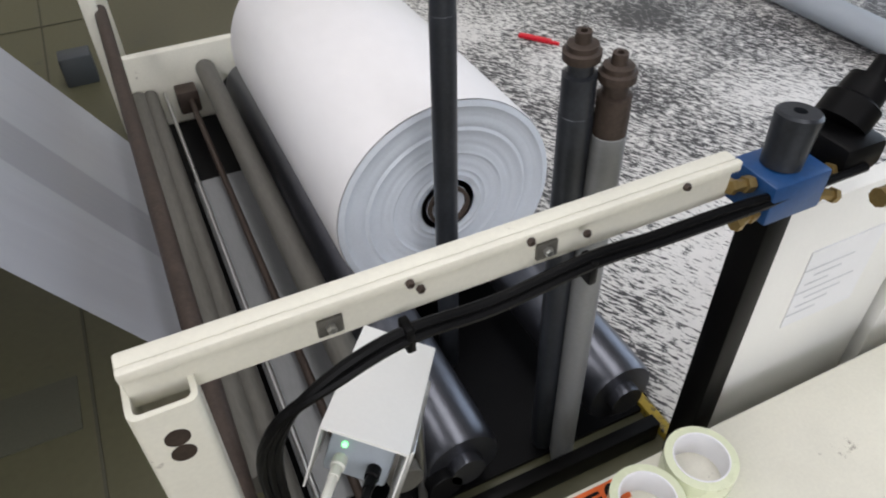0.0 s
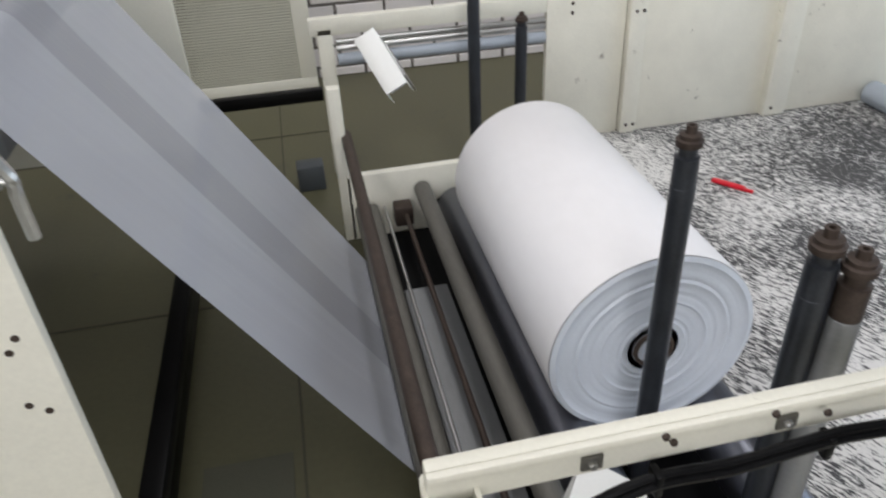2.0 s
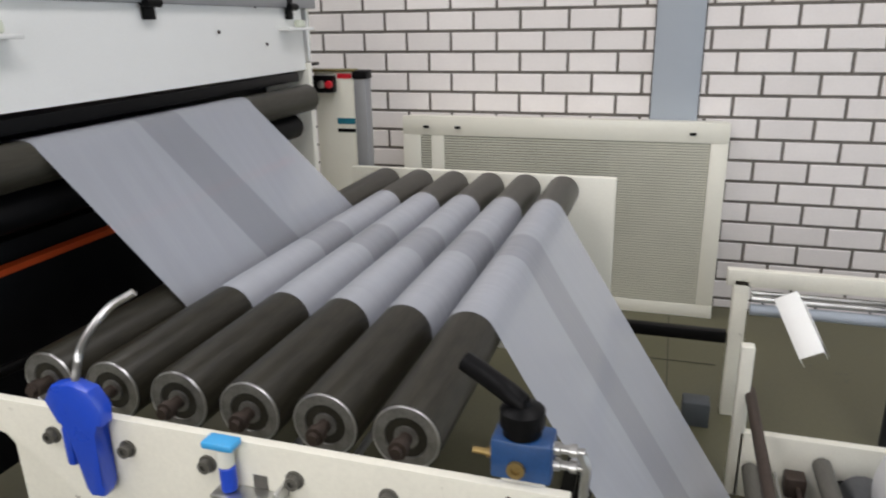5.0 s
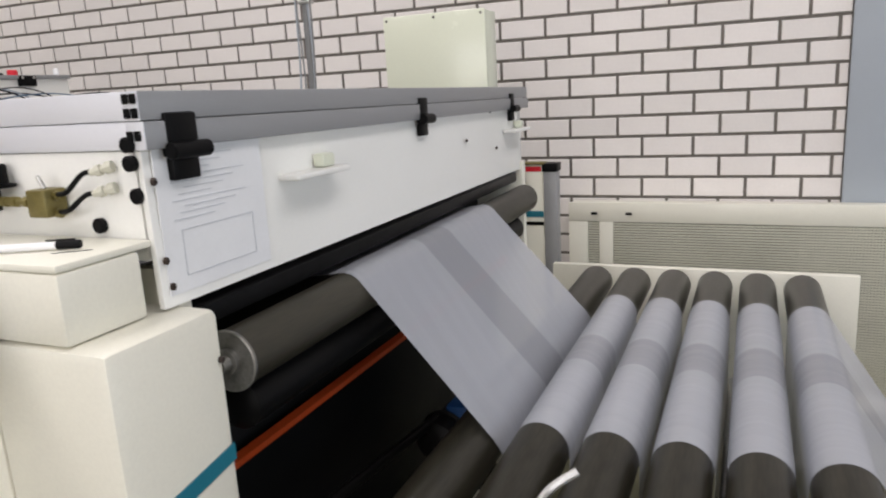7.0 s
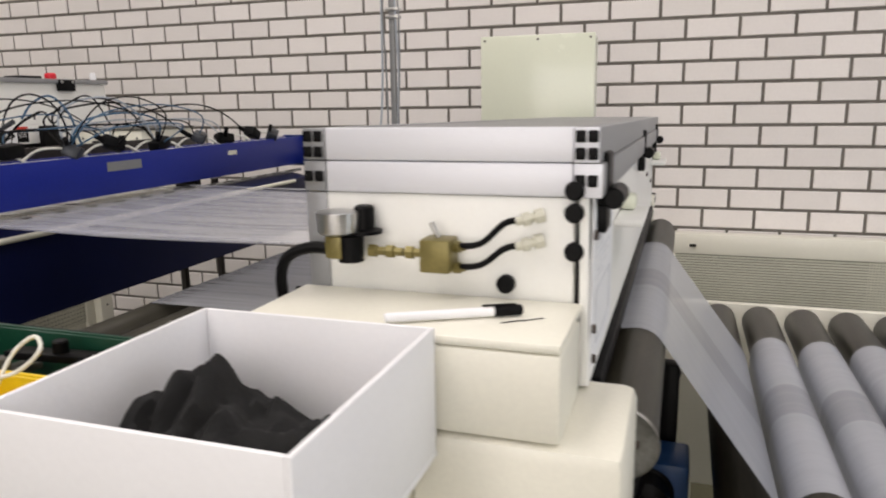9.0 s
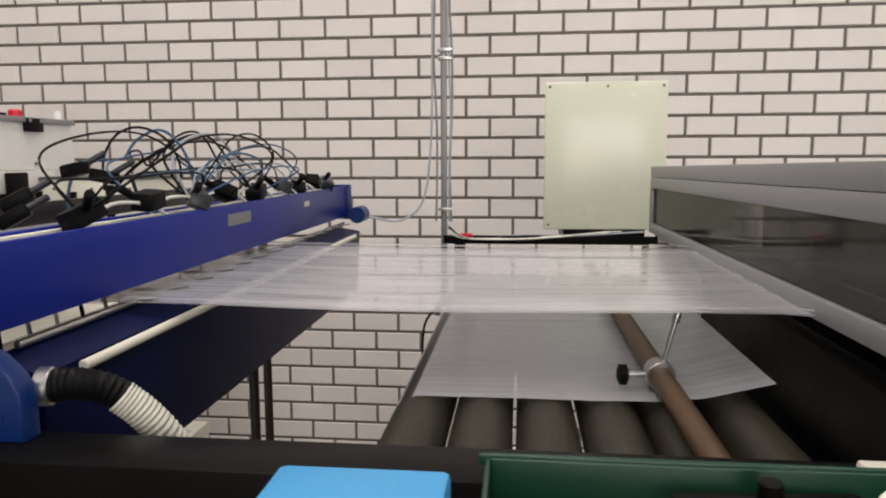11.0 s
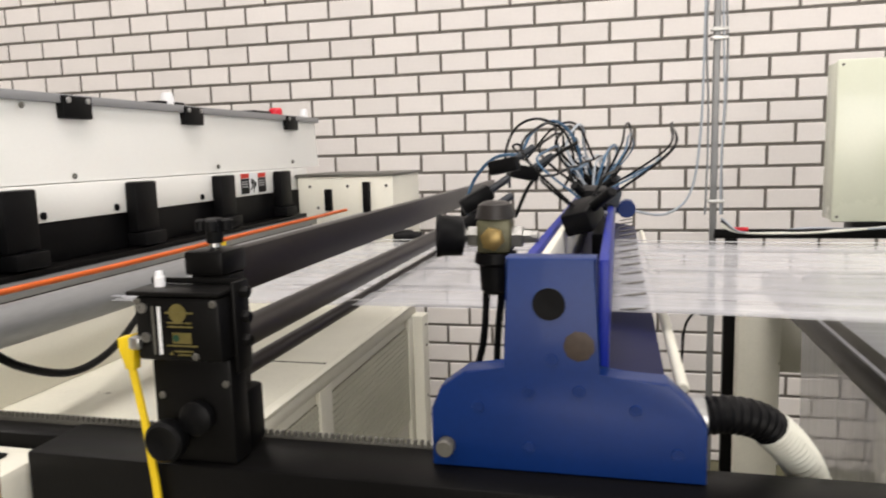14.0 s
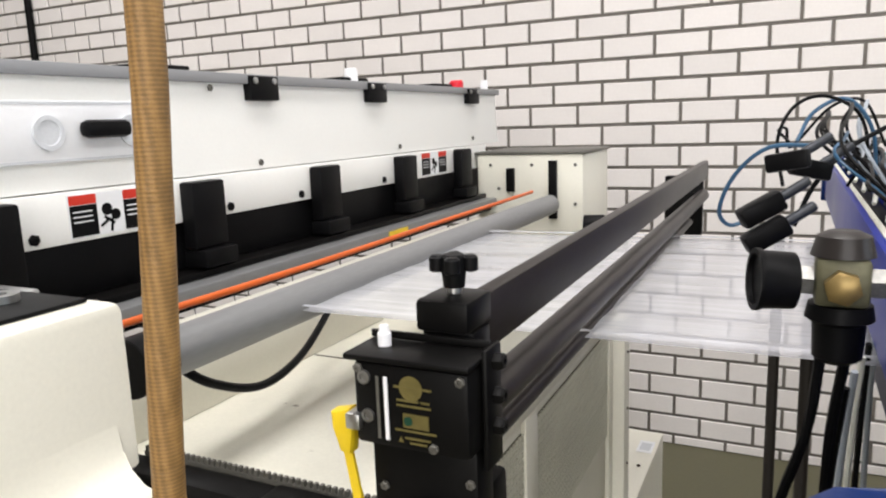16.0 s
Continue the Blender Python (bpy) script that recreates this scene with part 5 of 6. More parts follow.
for k, dx in enumerate((-0.030, 0.021, 0.028)):
    part("pole_cable", hose(nb(), [(dx * 0.9, -1.115, 5.4)] + [(dx + 0.006 * math.sin(i * 1.7 + k), -1.118, 2.6 - 0.2 * i) for i in range(6)] + [(dx, -1.118, 1.40)], 0.004), (GREYPIPE, PILASTER, GREYPIPE)[k], cd)
part("hanging_cable", hose(nb(), [(-0.04, -1.115, 2.5), (-0.042, -1.115, 2.0), (-0.05, -1.115, 1.68), (-0.08, -1.12, 1.48), (-0.16, -1.13, 1.405), (-0.27, -1.14, 1.415), (-0.36, -1.15, 1.44)], 0.0045), PILASTER, cd)
for z in (1.44, 2.0, 2.03):
    part("pole_strap", box(nb(), -0.022, 0.034, -1.126, -1.086, z, z + 0.012, 0.002), STEEL, cd)
part("low_cable", hose(nb(), [(-0.02, -1.08, 1.05), (-0.05, -1.08, 1.04), (-0.085, -1.07, 0.98), (-0.095, -1.07, 0.85), (-0.105, -1.07, 0.60), (-0.10, -1.06, 0.2), (-0.1, -1.05, 0.01)], 0.005), BLACK, cd)
part("low_plug", box(nb(), -0.04, -0.012, -1.11, -1.085, 1.03, 1.08, 0.004), ROD, cd)

# film crossing to the blue beam, lower film over a second roller bed
cf = thing("clear_film_web", "glossy clear film stretched over to the blue beam", "film web", (0.15, -2.38, 1.41))
prof = [(0.80, 1.405), (0.70, 1.412)] + [(0.66 - 0.06 * i, 1.4135 - 0.006 * math.sin(math.pi * i / 17)) for i in range(18)] + [(-0.40, 1.4135), (-0.66, 1.4135), (-0.95, 1.412), (-1.22, 1.41)]
bm = sheet(prof, WY0, WY1, 40)
for v in bm.verts:
    v.co.z += 0.0007 * math.sin(v.co.y * 55 + 3 * math.sin(v.co.x * 4)) + 0.002 * noise.noise(Vector((v.co.x * 3, v.co.y * 9, 0)))
part("film", bm, CLEARFILM, cf)
for y0, y1 in ((WY0 + 0.001, WY0 + 0.012), (WY1 - 0.03, WY1 - 0.001)):
    part("folded_edge", sheet([(x, z + 0.0075) for x, z in prof], y0, y1, 2), CLEARFILM, cf)
bed = thing("second_roller_bed", "dark rollers under the lower film with cream far frame", "machine frame", (0.3, -2.3, 0))
part("far_frame_post", box(nb(), 0.028, 0.15, -1.52, -1.46, 0.0, 1.14, 0.004), CREAM_WORN, bed)
part("far_rail", box(nb(), 0.15, 0.70, -1.50, -1.46, 0.95, 1.12, 0.004), CREAM_WORN, bed)
part("near_rail", box(nb(), 0.12, 0.69, -3.12, -3.09, 0.9, 1.22, 0.004), CREAM_WORN, bed)
part("slack_film", sheet([(0.66, 1.31), (0.56, 1.285), (0.50, 1.278), (0.40, 1.276), (0.30, 1.2765), (0.20, 1.276), (0.128, 1.2755), (0.098, 1.258), (0.095, 1.20), (0.10, 0.9)], WY0, WY1, 12), CLEARFILM, bed)
bedroll = idler(0.135, -3.07, -1.55, 1.228, 0.046, RUBBER, "second bed rollers", "dark rubber roller of the second bed")
for k in range(1, 6):
    copy_thing(bedroll, Matrix.Translation((0.135 + 0.097 * k, (-3.07 - 1.55) / 2, 1.228 - 0.046)))
gd = thing("guide_rod_assembly", "brown guide rod with a black wing knob and pin", "guide rod", (0.43, -2.4, 1.31))
part("brown_rod", rod(nb(), (0.503, -3.085, 1.305), (0.503, -1.55, 1.305), 0.0165, 24), TANROD, gd)
part("collar", rod(nb(), (0.503, -2.73, 1.305), (0.503, -2.695, 1.305), 0.022, 24), STEEL, gd)
part("clamp_screw", rod(nb(), (0.486, -2.715, 1.305), (0.453, -2.715, 1.303), 0.005), STEEL, gd)
part("wing_knob", lathe(nb(), (0.456, -2.715, 1.303), (-1, 0, 0), [(0, 0.008), (0.004, 0.018), (0.014, 0.018), (0.018, 0.008)], 6), BLACK, gd)
part("pin", rod(nb(), (0.508, -2.712, 1.32), (0.528, -2.705, 1.392), 0.0035), STEEL, gd)
part("pin_head", rod(nb(), (0.526, -2.706, 1.385), (0.531, -2.704, 1.405), 0.006), STEEL, gd)
part("rod_bracket", box(nb(), 0.478, 0.528, -3.125, -3.084, 1.2, 1.33, 0.004), CREAM_WORN, gd)

# ---- blue beam with sealing units ----
be = thing("blue_beam", "blue enamelled cross beam with shouldered end plate", "machine beam", (-0.37, -2.1, 1.3))
BX0, BX1 = -0.421, -0.336
end = [(-0.498, 1.3335), (-0.236, 1.3335), (-0.236, 1.388), (-0.248, 1.408), (-0.272, 1.430), (BX1, 1.432), (BX1, 1.546), (BX0, 1.546), (BX0, 1.436), (-0.462, 1.434), (-0.488, 1.415), (-0.498, 1.392)]
part("end_plate", prism(nb(), end, "y", -3.130, -3.100, 0.003), BLUE, be, "shouldered blue end plate")
part("round_hole", lathe(nb(), (-0.380, -3.1305, 1.502), (0, -1, 0), [(0, 0.0155), (0.0008, 0.0155), (0.0008, 0.014), (0.0002, 0.0)], 28), BLACK, be)
for x, z in ((-0.45, 1.398), (-0.30, 1.402), (-0.40, 1.415), (-0.352, 1.418), (-0.262, 1.362), (-0.378, 1.448), (-0.40, 1.36)):
    part("flush_screw", lathe(nb(), (x, -3.1305, z), (0, -1, 0), [(0, 0.006), (0.0012, 0.0055), (0.0012, 0.003), (0.0004, 0.003)], 14), BLUE, be)
part("lock_pin", rod(nb(), (-0.482, -3.131, 1.357), (-0.482, -3.145, 1.357), 0.009), ROD, be)
part("rust_patch", lathe(nb(), (-0.352, -3.1302, 1.462), (0, -1, 0), [(0, 0.015), (0.0005, 0.013), (0.0006, 0.001)], 9), RUST, be)
for ob in list(be.children):
    ob.data.transform(Matrix.Translation((-0.011, 0, 0)))
part("front_web", box(nb(), BX1 - 0.010, BX1, -3.0995, -1.28, 1.432, 1.540, 0.002), BLUEBEAM, be, "violet blue beam face")
part("back_web", box(nb(), BX0, BX0 + 0.010, -3.0995, -1.28, 1.432, 1.540, 0.002), BLUEBEAM, be)
part("beam_floor", box(nb(), BX0 + 0.0102, BX1 - 0.0102, -3.0995, -1.28, 1.432, 1.442), NAVY, be)
part("cream_strip", box(nb(), BX0 + 0.012, BX0 + 0.022, -3.08, -1.30, 1.4422, 1.536, 0.003), CREAM_WORN, be)
part("far_end_plate", box(nb(), -0.43, -0.325, -1.279, -1.25, 1.42, 1.545, 0.004), BLUE, be)
part("far_motor", rod(nb(), (-0.30, -1.285, 1.435), (-0.30, -1.20, 1.435), 0.030, 24), BLUE, be)
part("label_plate", box(nb(), BX1 + 0.0003, BX1 + 0.0015, -2.35, -2.22, 1.495, 1.520), GREYPIPE, be)
part("label_plate", box(nb(), BX1 + 0.0003, BX1 + 0.0015, -1.80, -1.75, 1.50, 1.515), CREAM_WORN, be)
part("brush_bar", rod(nb(), (-0.345, -3.0, 1.406), (-0.345, -1.3, 1.406), 0.006), STEEL, be)
for k in range(14):
    part("brush_pin", rod(nb(), (-0.325, -2.75 + 0.10 * k, 1.412), (-0.285, -2.75 + 0.10 * k, 1.4185), 0.0022, 6), ROD, be)
part("lower_cover", prism(nb(), [(-0.355, 1.400), (-0.275, 1.385), (-0.285, 1.18), (-0.345, 1.16)], "y", -3.05, -1.35, 0.003), NAVY, be, "dark navy lower cover")
part("pale_rod", rod(nb(), (-0.258, -3.0, 1.382), (-0.258, -1.5, 1.382), 0.007), CREAM_WORN, be)
sl = thing("suction_hose", "ribbed suction hose, black sleeve and grey hose", "hose", (-0.2, -2.95, 0.9))
part("black_sleeve", hose(nb(), [(-0.248, -3.075, 1.380), (-0.222, -3.07, 1.382), (-0.192, -3.06, 1.374), (-0.172, -3.05, 1.358)], 0.0185, 16, 8, 0.05), BLACK, sl)
part("grey_hose", hose(nb(), [(-0.178, -3.055, 1.364), (-0.158, -3.045, 1.342), (-0.138, -3.03, 1.308), (-0.12, -3.0, 1.25), (-0.095, -2.90, 1.1), (-0.085, -2.9, 0.8)], 0.0195, 18, 12, 0.05), HOSEGREY, sl)
part("hose_flange", rod(nb(), (-0.262, -3.078, 1.380), (-0.246, -3.075, 1.380), 0.0225, 24), STEEL, sl)
su = thing("solenoid_bank", "row of black solenoid valves with looping blue and black air tubes", "valves", (-0.37, -2.2, 1.43))
part("manifold", box(nb(), -0.372, -0.350, -2.55, -1.45, 1.4422, 1.500, 0.003), BLACK, su)
rnd = random.Random(4)
heads = [-2.80, -2.62, -2.44, -2.28, -2.10, -1.92, -1.76, -1.60, -1.48]
for k, y in enumerate(heads):
    part("solenoid", box(nb(), -0.02, 0.02, -0.03, 0.03, -0.016, 0.016, 0.004, pose(-0.375 + 0.01 * (k % 3), y, 1.555 + 0.012 * (k % 2), 20 - 14 * (k % 4), 18 * (k % 3) - 14, 25 * (k % 3) - 20)), (BLACK, BLACK, SHAFT)[k % 3], su)
    part("connector", rod(nb(), (-0.37, y, 1.56), (-0.335 - 0.06 * (k % 2), y - 0.04, 1.59), 0.0075, 12), BLACK, su)
for k in range(20):
    i0 = rnd.randrange(0, 5)
    y0, y1 = heads[i0], heads[min(8, i0 + rnd.randrange(2, 4))]
    rise = 1.605 + 0.095 * rnd.random()
    sx = -0.37 + 0.26 * (rnd.random() - 0.5)
    pts = [(-0.375, y0, 1.555), (sx - 0.01, y0 + 0.03, (1.56 + rise) / 2 + 0.02), (sx, y0 * 0.72 + y1 * 0.28, rise), (sx + 0.01, y0 * 0.4 + y1 * 0.6, rise + 0.005), (sx + 0.01, y0 * 0.1 + y1 * 0.9, (1.56 + rise) / 2 + 0.02), (-0.37, y1, 1.55)]
    part("air_tube", hose(nb(), pts, 0.0021 if k % 3 else 0.0028, 6), (BLACK, CABLEBLUE, PILASTER, BLACK)[k % 4], su)
for k in range(7):
    y = -2.75 + 0.19 * k
    part("white_lead", hose(nb(), [(-0.395, y, 1.54), (-0.385, y + 0.05, 1.565), (-0.36, y + 0.12, 1.560), (-0.345, y + 0.17, 1.532)], 0.0035, 6), CABLEWHITE, su)
part("big_loop", hose(nb(), [(-0.481, -2.550, 1.637), (-0.539, -2.530, 1.634), (-0.582, -2.510, 1.595), (-0.603, -2.490, 1.542), (-0.590, -2.470, 1.517), (-0.564, -2.450, 1.522)], 0.0032, 7), CABLEBLUE, su)
part("big_loop", hose(nb(), [(-0.519, -2.500, 1.579), (-0.529, -2.480, 1.641), (-0.510, -2.460, 1.688), (-0.471, -2.440, 1.702), (-0.426, -2.420, 1.676), (-0.411, -2.400, 1.619), (-0.432, -2.380, 1.568)], 0.0026, 7), BLACK, su)
part("big_loop", hose(nb(), [(-0.504, -2.450, 1.639), (-0.484, -2.430, 1.679), (-0.441, -2.410, 1.697), (-0.405, -2.390, 1.651), (-0.394, -2.370, 1.567)], 0.003, 7), CABLEBLUE, su)
part("big_loop", hose(nb(), [(-0.503, -2.550, 1.530), (-0.481, -2.530, 1.582), (-0.443, -2.510, 1.629), (-0.398, -2.490, 1.657)], 0.0034, 7), BLACK, su)
part("big_loop", hose(nb(), [(-0.515, -2.400, 1.638), (-0.530, -2.380, 1.653), (-0.519, -2.360, 1.655), (-0.511, -2.340, 1.626), (-0.458, -2.320, 1.686), (-0.411, -2.300, 1.693), (-0.376, -2.280, 1.621)], 0.0024, 7), BLACK, su)
for p, rz, ry in (((-0.535, -2.720, 1.575), 24, 28), ((-0.528, -2.740, 1.549), 20, 30), ((-0.510, -2.600, 1.621), -15, 10), ((-0.483, -2.550, 1.606), 30, -12)):
    part("angled_plug", box(nb(), -0.030, 0.022, -0.011, 0.011, -0.012, 0.012, 0.004, pose(*p, 0, -ry, rz)), BLACK, su)
    part("plug_tail", rod(nb(), p, (p[0] + 0.045, p[1] + 0.02, p[2] + 0.030), 0.006, 10), SHAFT, su)
rg = thing("air_regulator", "air regulator with a black pressure gauge and steel body", "regulator", (-0.47, -2.98, 1.45))
part("body", box(nb(), -0.488, -0.448, -2.985, -2.945, 1.535, 1.575, 0.005), MOTORPAINT, rg)
part("hex_nut", lathe(nb(), (-0.468, -2.985, 1.553), (0, -1, 0), [(0, 0.014), (0.010, 0.014), (0.012, 0.011)], 6), BRASS, rg)
for s in (-1, 1):
    part("hex_boss", lathe(nb(), (-0.468 + s * 0.020, -2.966, 1.553), (s, 0, 0), [(0, 0.013), (0.012, 0.013), (0.013, 0.008), (0.022, 0.008)], 6), CAPSTEEL, rg)
gg = part("gauge", lathe(nb(), (-0.500, -2.985, 1.556), (-1, -0.3, 0.05), [(0, 0.008), (0.004, 0.023), (0.028, 0.024), (0.030, 0.0255), (0.034, 0.0255), (0.034, 0.021), (0.030, 0.0205)], 32), BLACK, rg, "black round pressure gauge")
part("bonnet", lathe(nb(), (-0.468, -2.965, 1.575), (0, 0, 1), [(0, 0.024), (0.016, 0.020), (0.020, 0.012)], 24), BROWNBAR, rg)
part("filter_bowl", lathe(nb(), (-0.468, -2.965, 1.535), (0, 0, -1), [(0, 0.024), (0.012, 0.026), (0.016, 0.020), (0.045, 0.019), (0.05, 0.012)], 24), BLACK, rg)
for k, dx in enumerate((-0.012, 0.006)):
    part("drop_tube", hose(nb(), [(-0.468 + dx, -2.965, 1.488), (-0.475 + dx, -2.962, 1.42), (-0.485 + dx * 2, -2.96, 1.33), (-0.50 + dx * 2, -2.955, 1.2), (-0.51, -2.95, 0.9)], 0.0045), BLACK, rg)
part("mount_tube", rod(nb(), (-0.445, -2.966, 1.553), (-0.417, -2.966, 1.553), 0.007), CAPSTEEL, rg)
for k in range(5):
    part("thin_tube", hose(nb(), [(-0.455 + 0.010 * k, -2.90 + 0.05 * k, 1.44), (-0.462 + 0.012 * k, -2.88 + 0.05 * k, 1.34), (-0.470 + 0.014 * k, -2.88 + 0.05 * k, 1.2), (-0.475 + 0.015 * k, -2.88 + 0.05 * k, 0.9)], 0.0035, 7), (BLACK, PILASTER, CABLEWHITE, BLACK, PILASTER)[k], rg)
for ob in list(rg.children):
    ob.data.transform(Matrix.Translation((0.0, 0.0, -0.007)))
for k, (x, z0) in enumerate(((-0.53, 1.15), (-0.46, 1.2))):
    single("support_rod", rod(nb(), (x, -1.62 - 0.3 * k, 0.0), (x, -1.62 - 0.3 * k, 1.40), 0.014), BROWNBAR, "brown upright rod under the beam", "rod", "upright rods")

# long black near rail of the frame
nr = thing("near_frame_rail", "long black enamelled machine rail", "machine frame", (-0.3, -3.1, 0))
part("rail", box(nb(), -0.960, 0.64, -3.175, -3.09, 1.23, 1.333, 0.004), BLACKMETAL, nr)
part("rail_tail", box(nb(), -1.40, -0.961, -3.125, -3.09, 1.23, 1.330, 0.004), BLACKMETAL, nr)
for x in (-0.91, -0.2, 0.55):
    part("rail_leg", box(nb(), x - 0.04, x + 0.04, -3.17, -3.095, 0.0, 1.2295, 0.004), BLACKMETAL, nr)
rk = part("toothed_rack", box(nb(), -1.15, -0.46, -3.0895, -3.084, 1.323, 1.3335), ROD, nr, "steel toothed rack on the rail")
for i in range(92):
    part("tooth", box(nb(), -1.148 + i * 0.0074, -1.1442 + i * 0.0074, -3.0893, -3.0845, 1.3336, 1.3395), ROD, rk)

# ---- scanner arm: black box, flat bar and rod ----
sc = thing("scanner_arm", "black print-mark scanner head on a long flat bar", "scanner", (-0.75, -2.3, 1.3))
part("scanner_box", box(nb(), -0.800, -0.704, -3.185, -3.135, 1.446, 1.512, 0.005), BLACKMETAL, sc)
part("scanner_lid", box(nb(), -0.807, -0.703, -3.187, -3.140, 1.5125, 1.5175, 0.002), BLACKMETAL, sc)
part("lid_tray", box(nb(), -0.807, -0.703, -3.144, -3.1405, 1.5178, 1.524, 0.001), BLACKMETAL, sc)
part("mount_plate", box(nb(), -0.797, -0.706, -3.168, -3.136, 1.3335, 1.4455, 0.004), BLACKMETAL, sc)
part("side_cheek", box(nb(), -0.7035, -0.698, -3.165, -3.135, 1.43, 1.524, 0.003), BLACKMETAL, sc)
part("white_slot", box(nb(), -0.7722, -0.7692, -3.1865, -3.1852, 1.4535, 1.5025), CARD, sc)
part("dark_scale", box(nb(), -0.7790, -0.7765, -3.1862, -3.1852, 1.4535, 1.5025), ROD, sc)
part("ring_print", lathe(nb(), (-0.750, -3.1852, 1.496), (0, -1, 0), [(0, 0.0095), (0.0006, 0.0095), (0.0006, 0.0062), (0.0002, 0.0062)], 24), OLIVE, sc)
part("yellow_label", box(nb(), -0.757, -0.736, -3.1862, -3.1852, 1.4655, 1.4765), OLIVE, sc, "olive yellow label")
part("label_dot", lathe(nb(), (-0.7525, -3.1863, 1.471), (0, -1, 0), [(0, 0.0036), (0.0005, 0.0036)], 14), GREEN, sc)
for x0, x1, z in ((-0.764, -0.733, 1.4955), (-0.762, -0.744, 1.4855), (-0.742, -0.735, 1.4855), (-0.762, -0.734, 1.4815), (-0.748, -0.738, 1.4705), (-0.764, -0.730, 1.4622), (-0.756, -0.735, 1.4565), (-0.752, -0.738, 1.453)):
    part("print_bar", box(nb(), x0, x1, -3.1860, -3.1852, z, z + 0.0016), OLIVE, sc)
part("warning_triangle", prism(nb(), [(-0.7615, 1.4535), (-0.7575, 1.4535), (-0.7595, 1.458)], "y", -3.1860, -3.1852), OLIVE, sc)
for x, z in ((-0.789, 1.5005), (-0.787, 1.4705)):
    part("trim_dial", lathe(nb(), (x, -3.185, z), (0, -1, 0), [(0, 0.0052), (0.0025, 0.0052), (0.0028, 0.003), (0.0012, 0.0025)], 18), CAPSTEEL, sc)
for x, z in ((-0.794, 1.507), (-0.7325, 1.4525), (-0.710, 1.506), (-0.786, 1.405), (-0.712, 1.42)):
    bolt(sc, (x, -3.185 if z > 1.446 else -3.168, z), (0, -1, 0), 0.004, 0.003, ROD)
part("pivot_foot", box(nb(), -0.766, -0.721, -3.134, -3.100, 1.40, 1.526, 0.003), BLACKMETAL, sc)
part("pivot_block", box(nb(), -0.766, -0.721, -3.145, -3.095, 1.5262, 1.552, 0.004), BLACKMETAL, sc)
part("knob_screw", rod(nb(), (-0.743, -3.12, 1.552), (-0.743, -3.12, 1.566), 0.006), STEEL, sc)
kb = nb()
lathe(kb, (-0.743, -3.12, 1.558), (0, 0, 1), [(0, 0.0085), (0.014, 0.010), (0.024, 0.010), (0.026, 0.008)], 18)
for k in range(4):
    a = radians(90 * k + 20)
    lathe(kb, (-0.743 + 0.013 * math.cos(a), -3.12 + 0.013 * math.sin(a), 1.5705), (0, 0, 1), [(0, 0.005), (0.001, 0.0065), (0.011, 0.0065), (0.013, 0.004)], 10)
part("star_knob", kb, BLACK, sc, "black star knob")
part("white_plug", lathe(nb(), (-0.785, -3.16, 1.5177), (0, 0, 1), [(0, 0.0055), (0.010, 0.0055), (0.0105, 0.0045), (0.016, 0.0035)], 12), CARD, sc)
part("flat_bar", box(nb(), -0.738, -0.722, -3.10, -1.46, 1.502, 1.550, 0.002), BROWNBAR, sc, "brown-black flat bar")
part("round_bar", rod(nb(), (-0.735, -3.13, 1.452), (-0.735, -1.46, 1.452), 0.017, 28), BROWNBAR, sc)
part("slide_bar", rod(nb(), (-0.742, -3.13, 1.408), (-0.742, -1.7, 1.408), 0.010, 20), BROWNBAR, sc)
part("far_bracket", box(nb(), -0.84, -0.735, -1.459, -1.43, 1.335, 1.506, 0.003), BLACKMETAL, sc)
part("lower_block", box(nb(), -0.785, -0.712, -3.135, -3.091, 1.3335, 1.40, 0.006), BLACKMETAL, sc)
part("hand_knob", lathe(nb(), (-0.772, -3.168, 1.364), (0, -1, 0), [(0, 0.010), (0.010, 0.010), (0.011, 0.020), (0.014, 0.0215), (0.026, 0.0215), (0.029, 0.018), (0.027, 0.012), (0.026, 0.0)], 32), BLACK, sc)
part("lock_wheel", lathe(nb(), (-0.742, -3.168, 1.386), (0, -1, 0), [(0, 0.008), (0.004, 0.017), (0.014, 0.018), (0.017, 0.014)], 28), BLACK, sc)
for z in (1.512, 1.486, 1.462):
    bolt(sc, (-0.698, -3.15, z), (1, 0, 0), 0.007, 0.008, BLACKMETAL)
ut = thing("measuring_strap", "yellow measuring strap hanging from the scanner", "strap", (-0.83, -3.17, 1.3))
part("strap_head", prism(nb(), [(-0.822, 1.468), (-0.806, 1.472), (-0.802, 1.462), (-0.806, 1.435), (-0.815, 1.436), (-0.820, 1.455)], "y", -3.186, -3.172, 0.002), YELLOW, ut)
part("strap", prism(nb(), [(-0.8145, 1.436), (-0.8065, 1.435), (-0.797, 1.38), (-0.790, 1.31), (-0.788, 1.22), (-0.795, 1.22), (-0.798, 1.31), (-0.805, 1.38)], "y", -3.182, -3.179), YELLOW, ut)
part("steel_clip", box(nb(), -0.806, -0.793, -3.190, -3.170, 1.458, 1.471, 0.002), STEEL, ut)

# ---- white bag machine ----
wm = thing("bag_machine", "white bag-making machine with a long hinged hood", "machine", (-1.8, -2.2, 0))
MX = -1.52
part("hood_face", prism(nb(), [(MX, 1.602), (MX + 0.004, 1.602), (MX - 0.004, 1.775), (MX - 0.008, 1.775)], "y", -3.35, -1.06, 0.001), WHITE, wm, "white hood face")
part("hood_body", box(nb(), -2.3, MX - 0.009, -3.35, -1.06, 1.601, 1.774, 0.004), WHITE, wm)
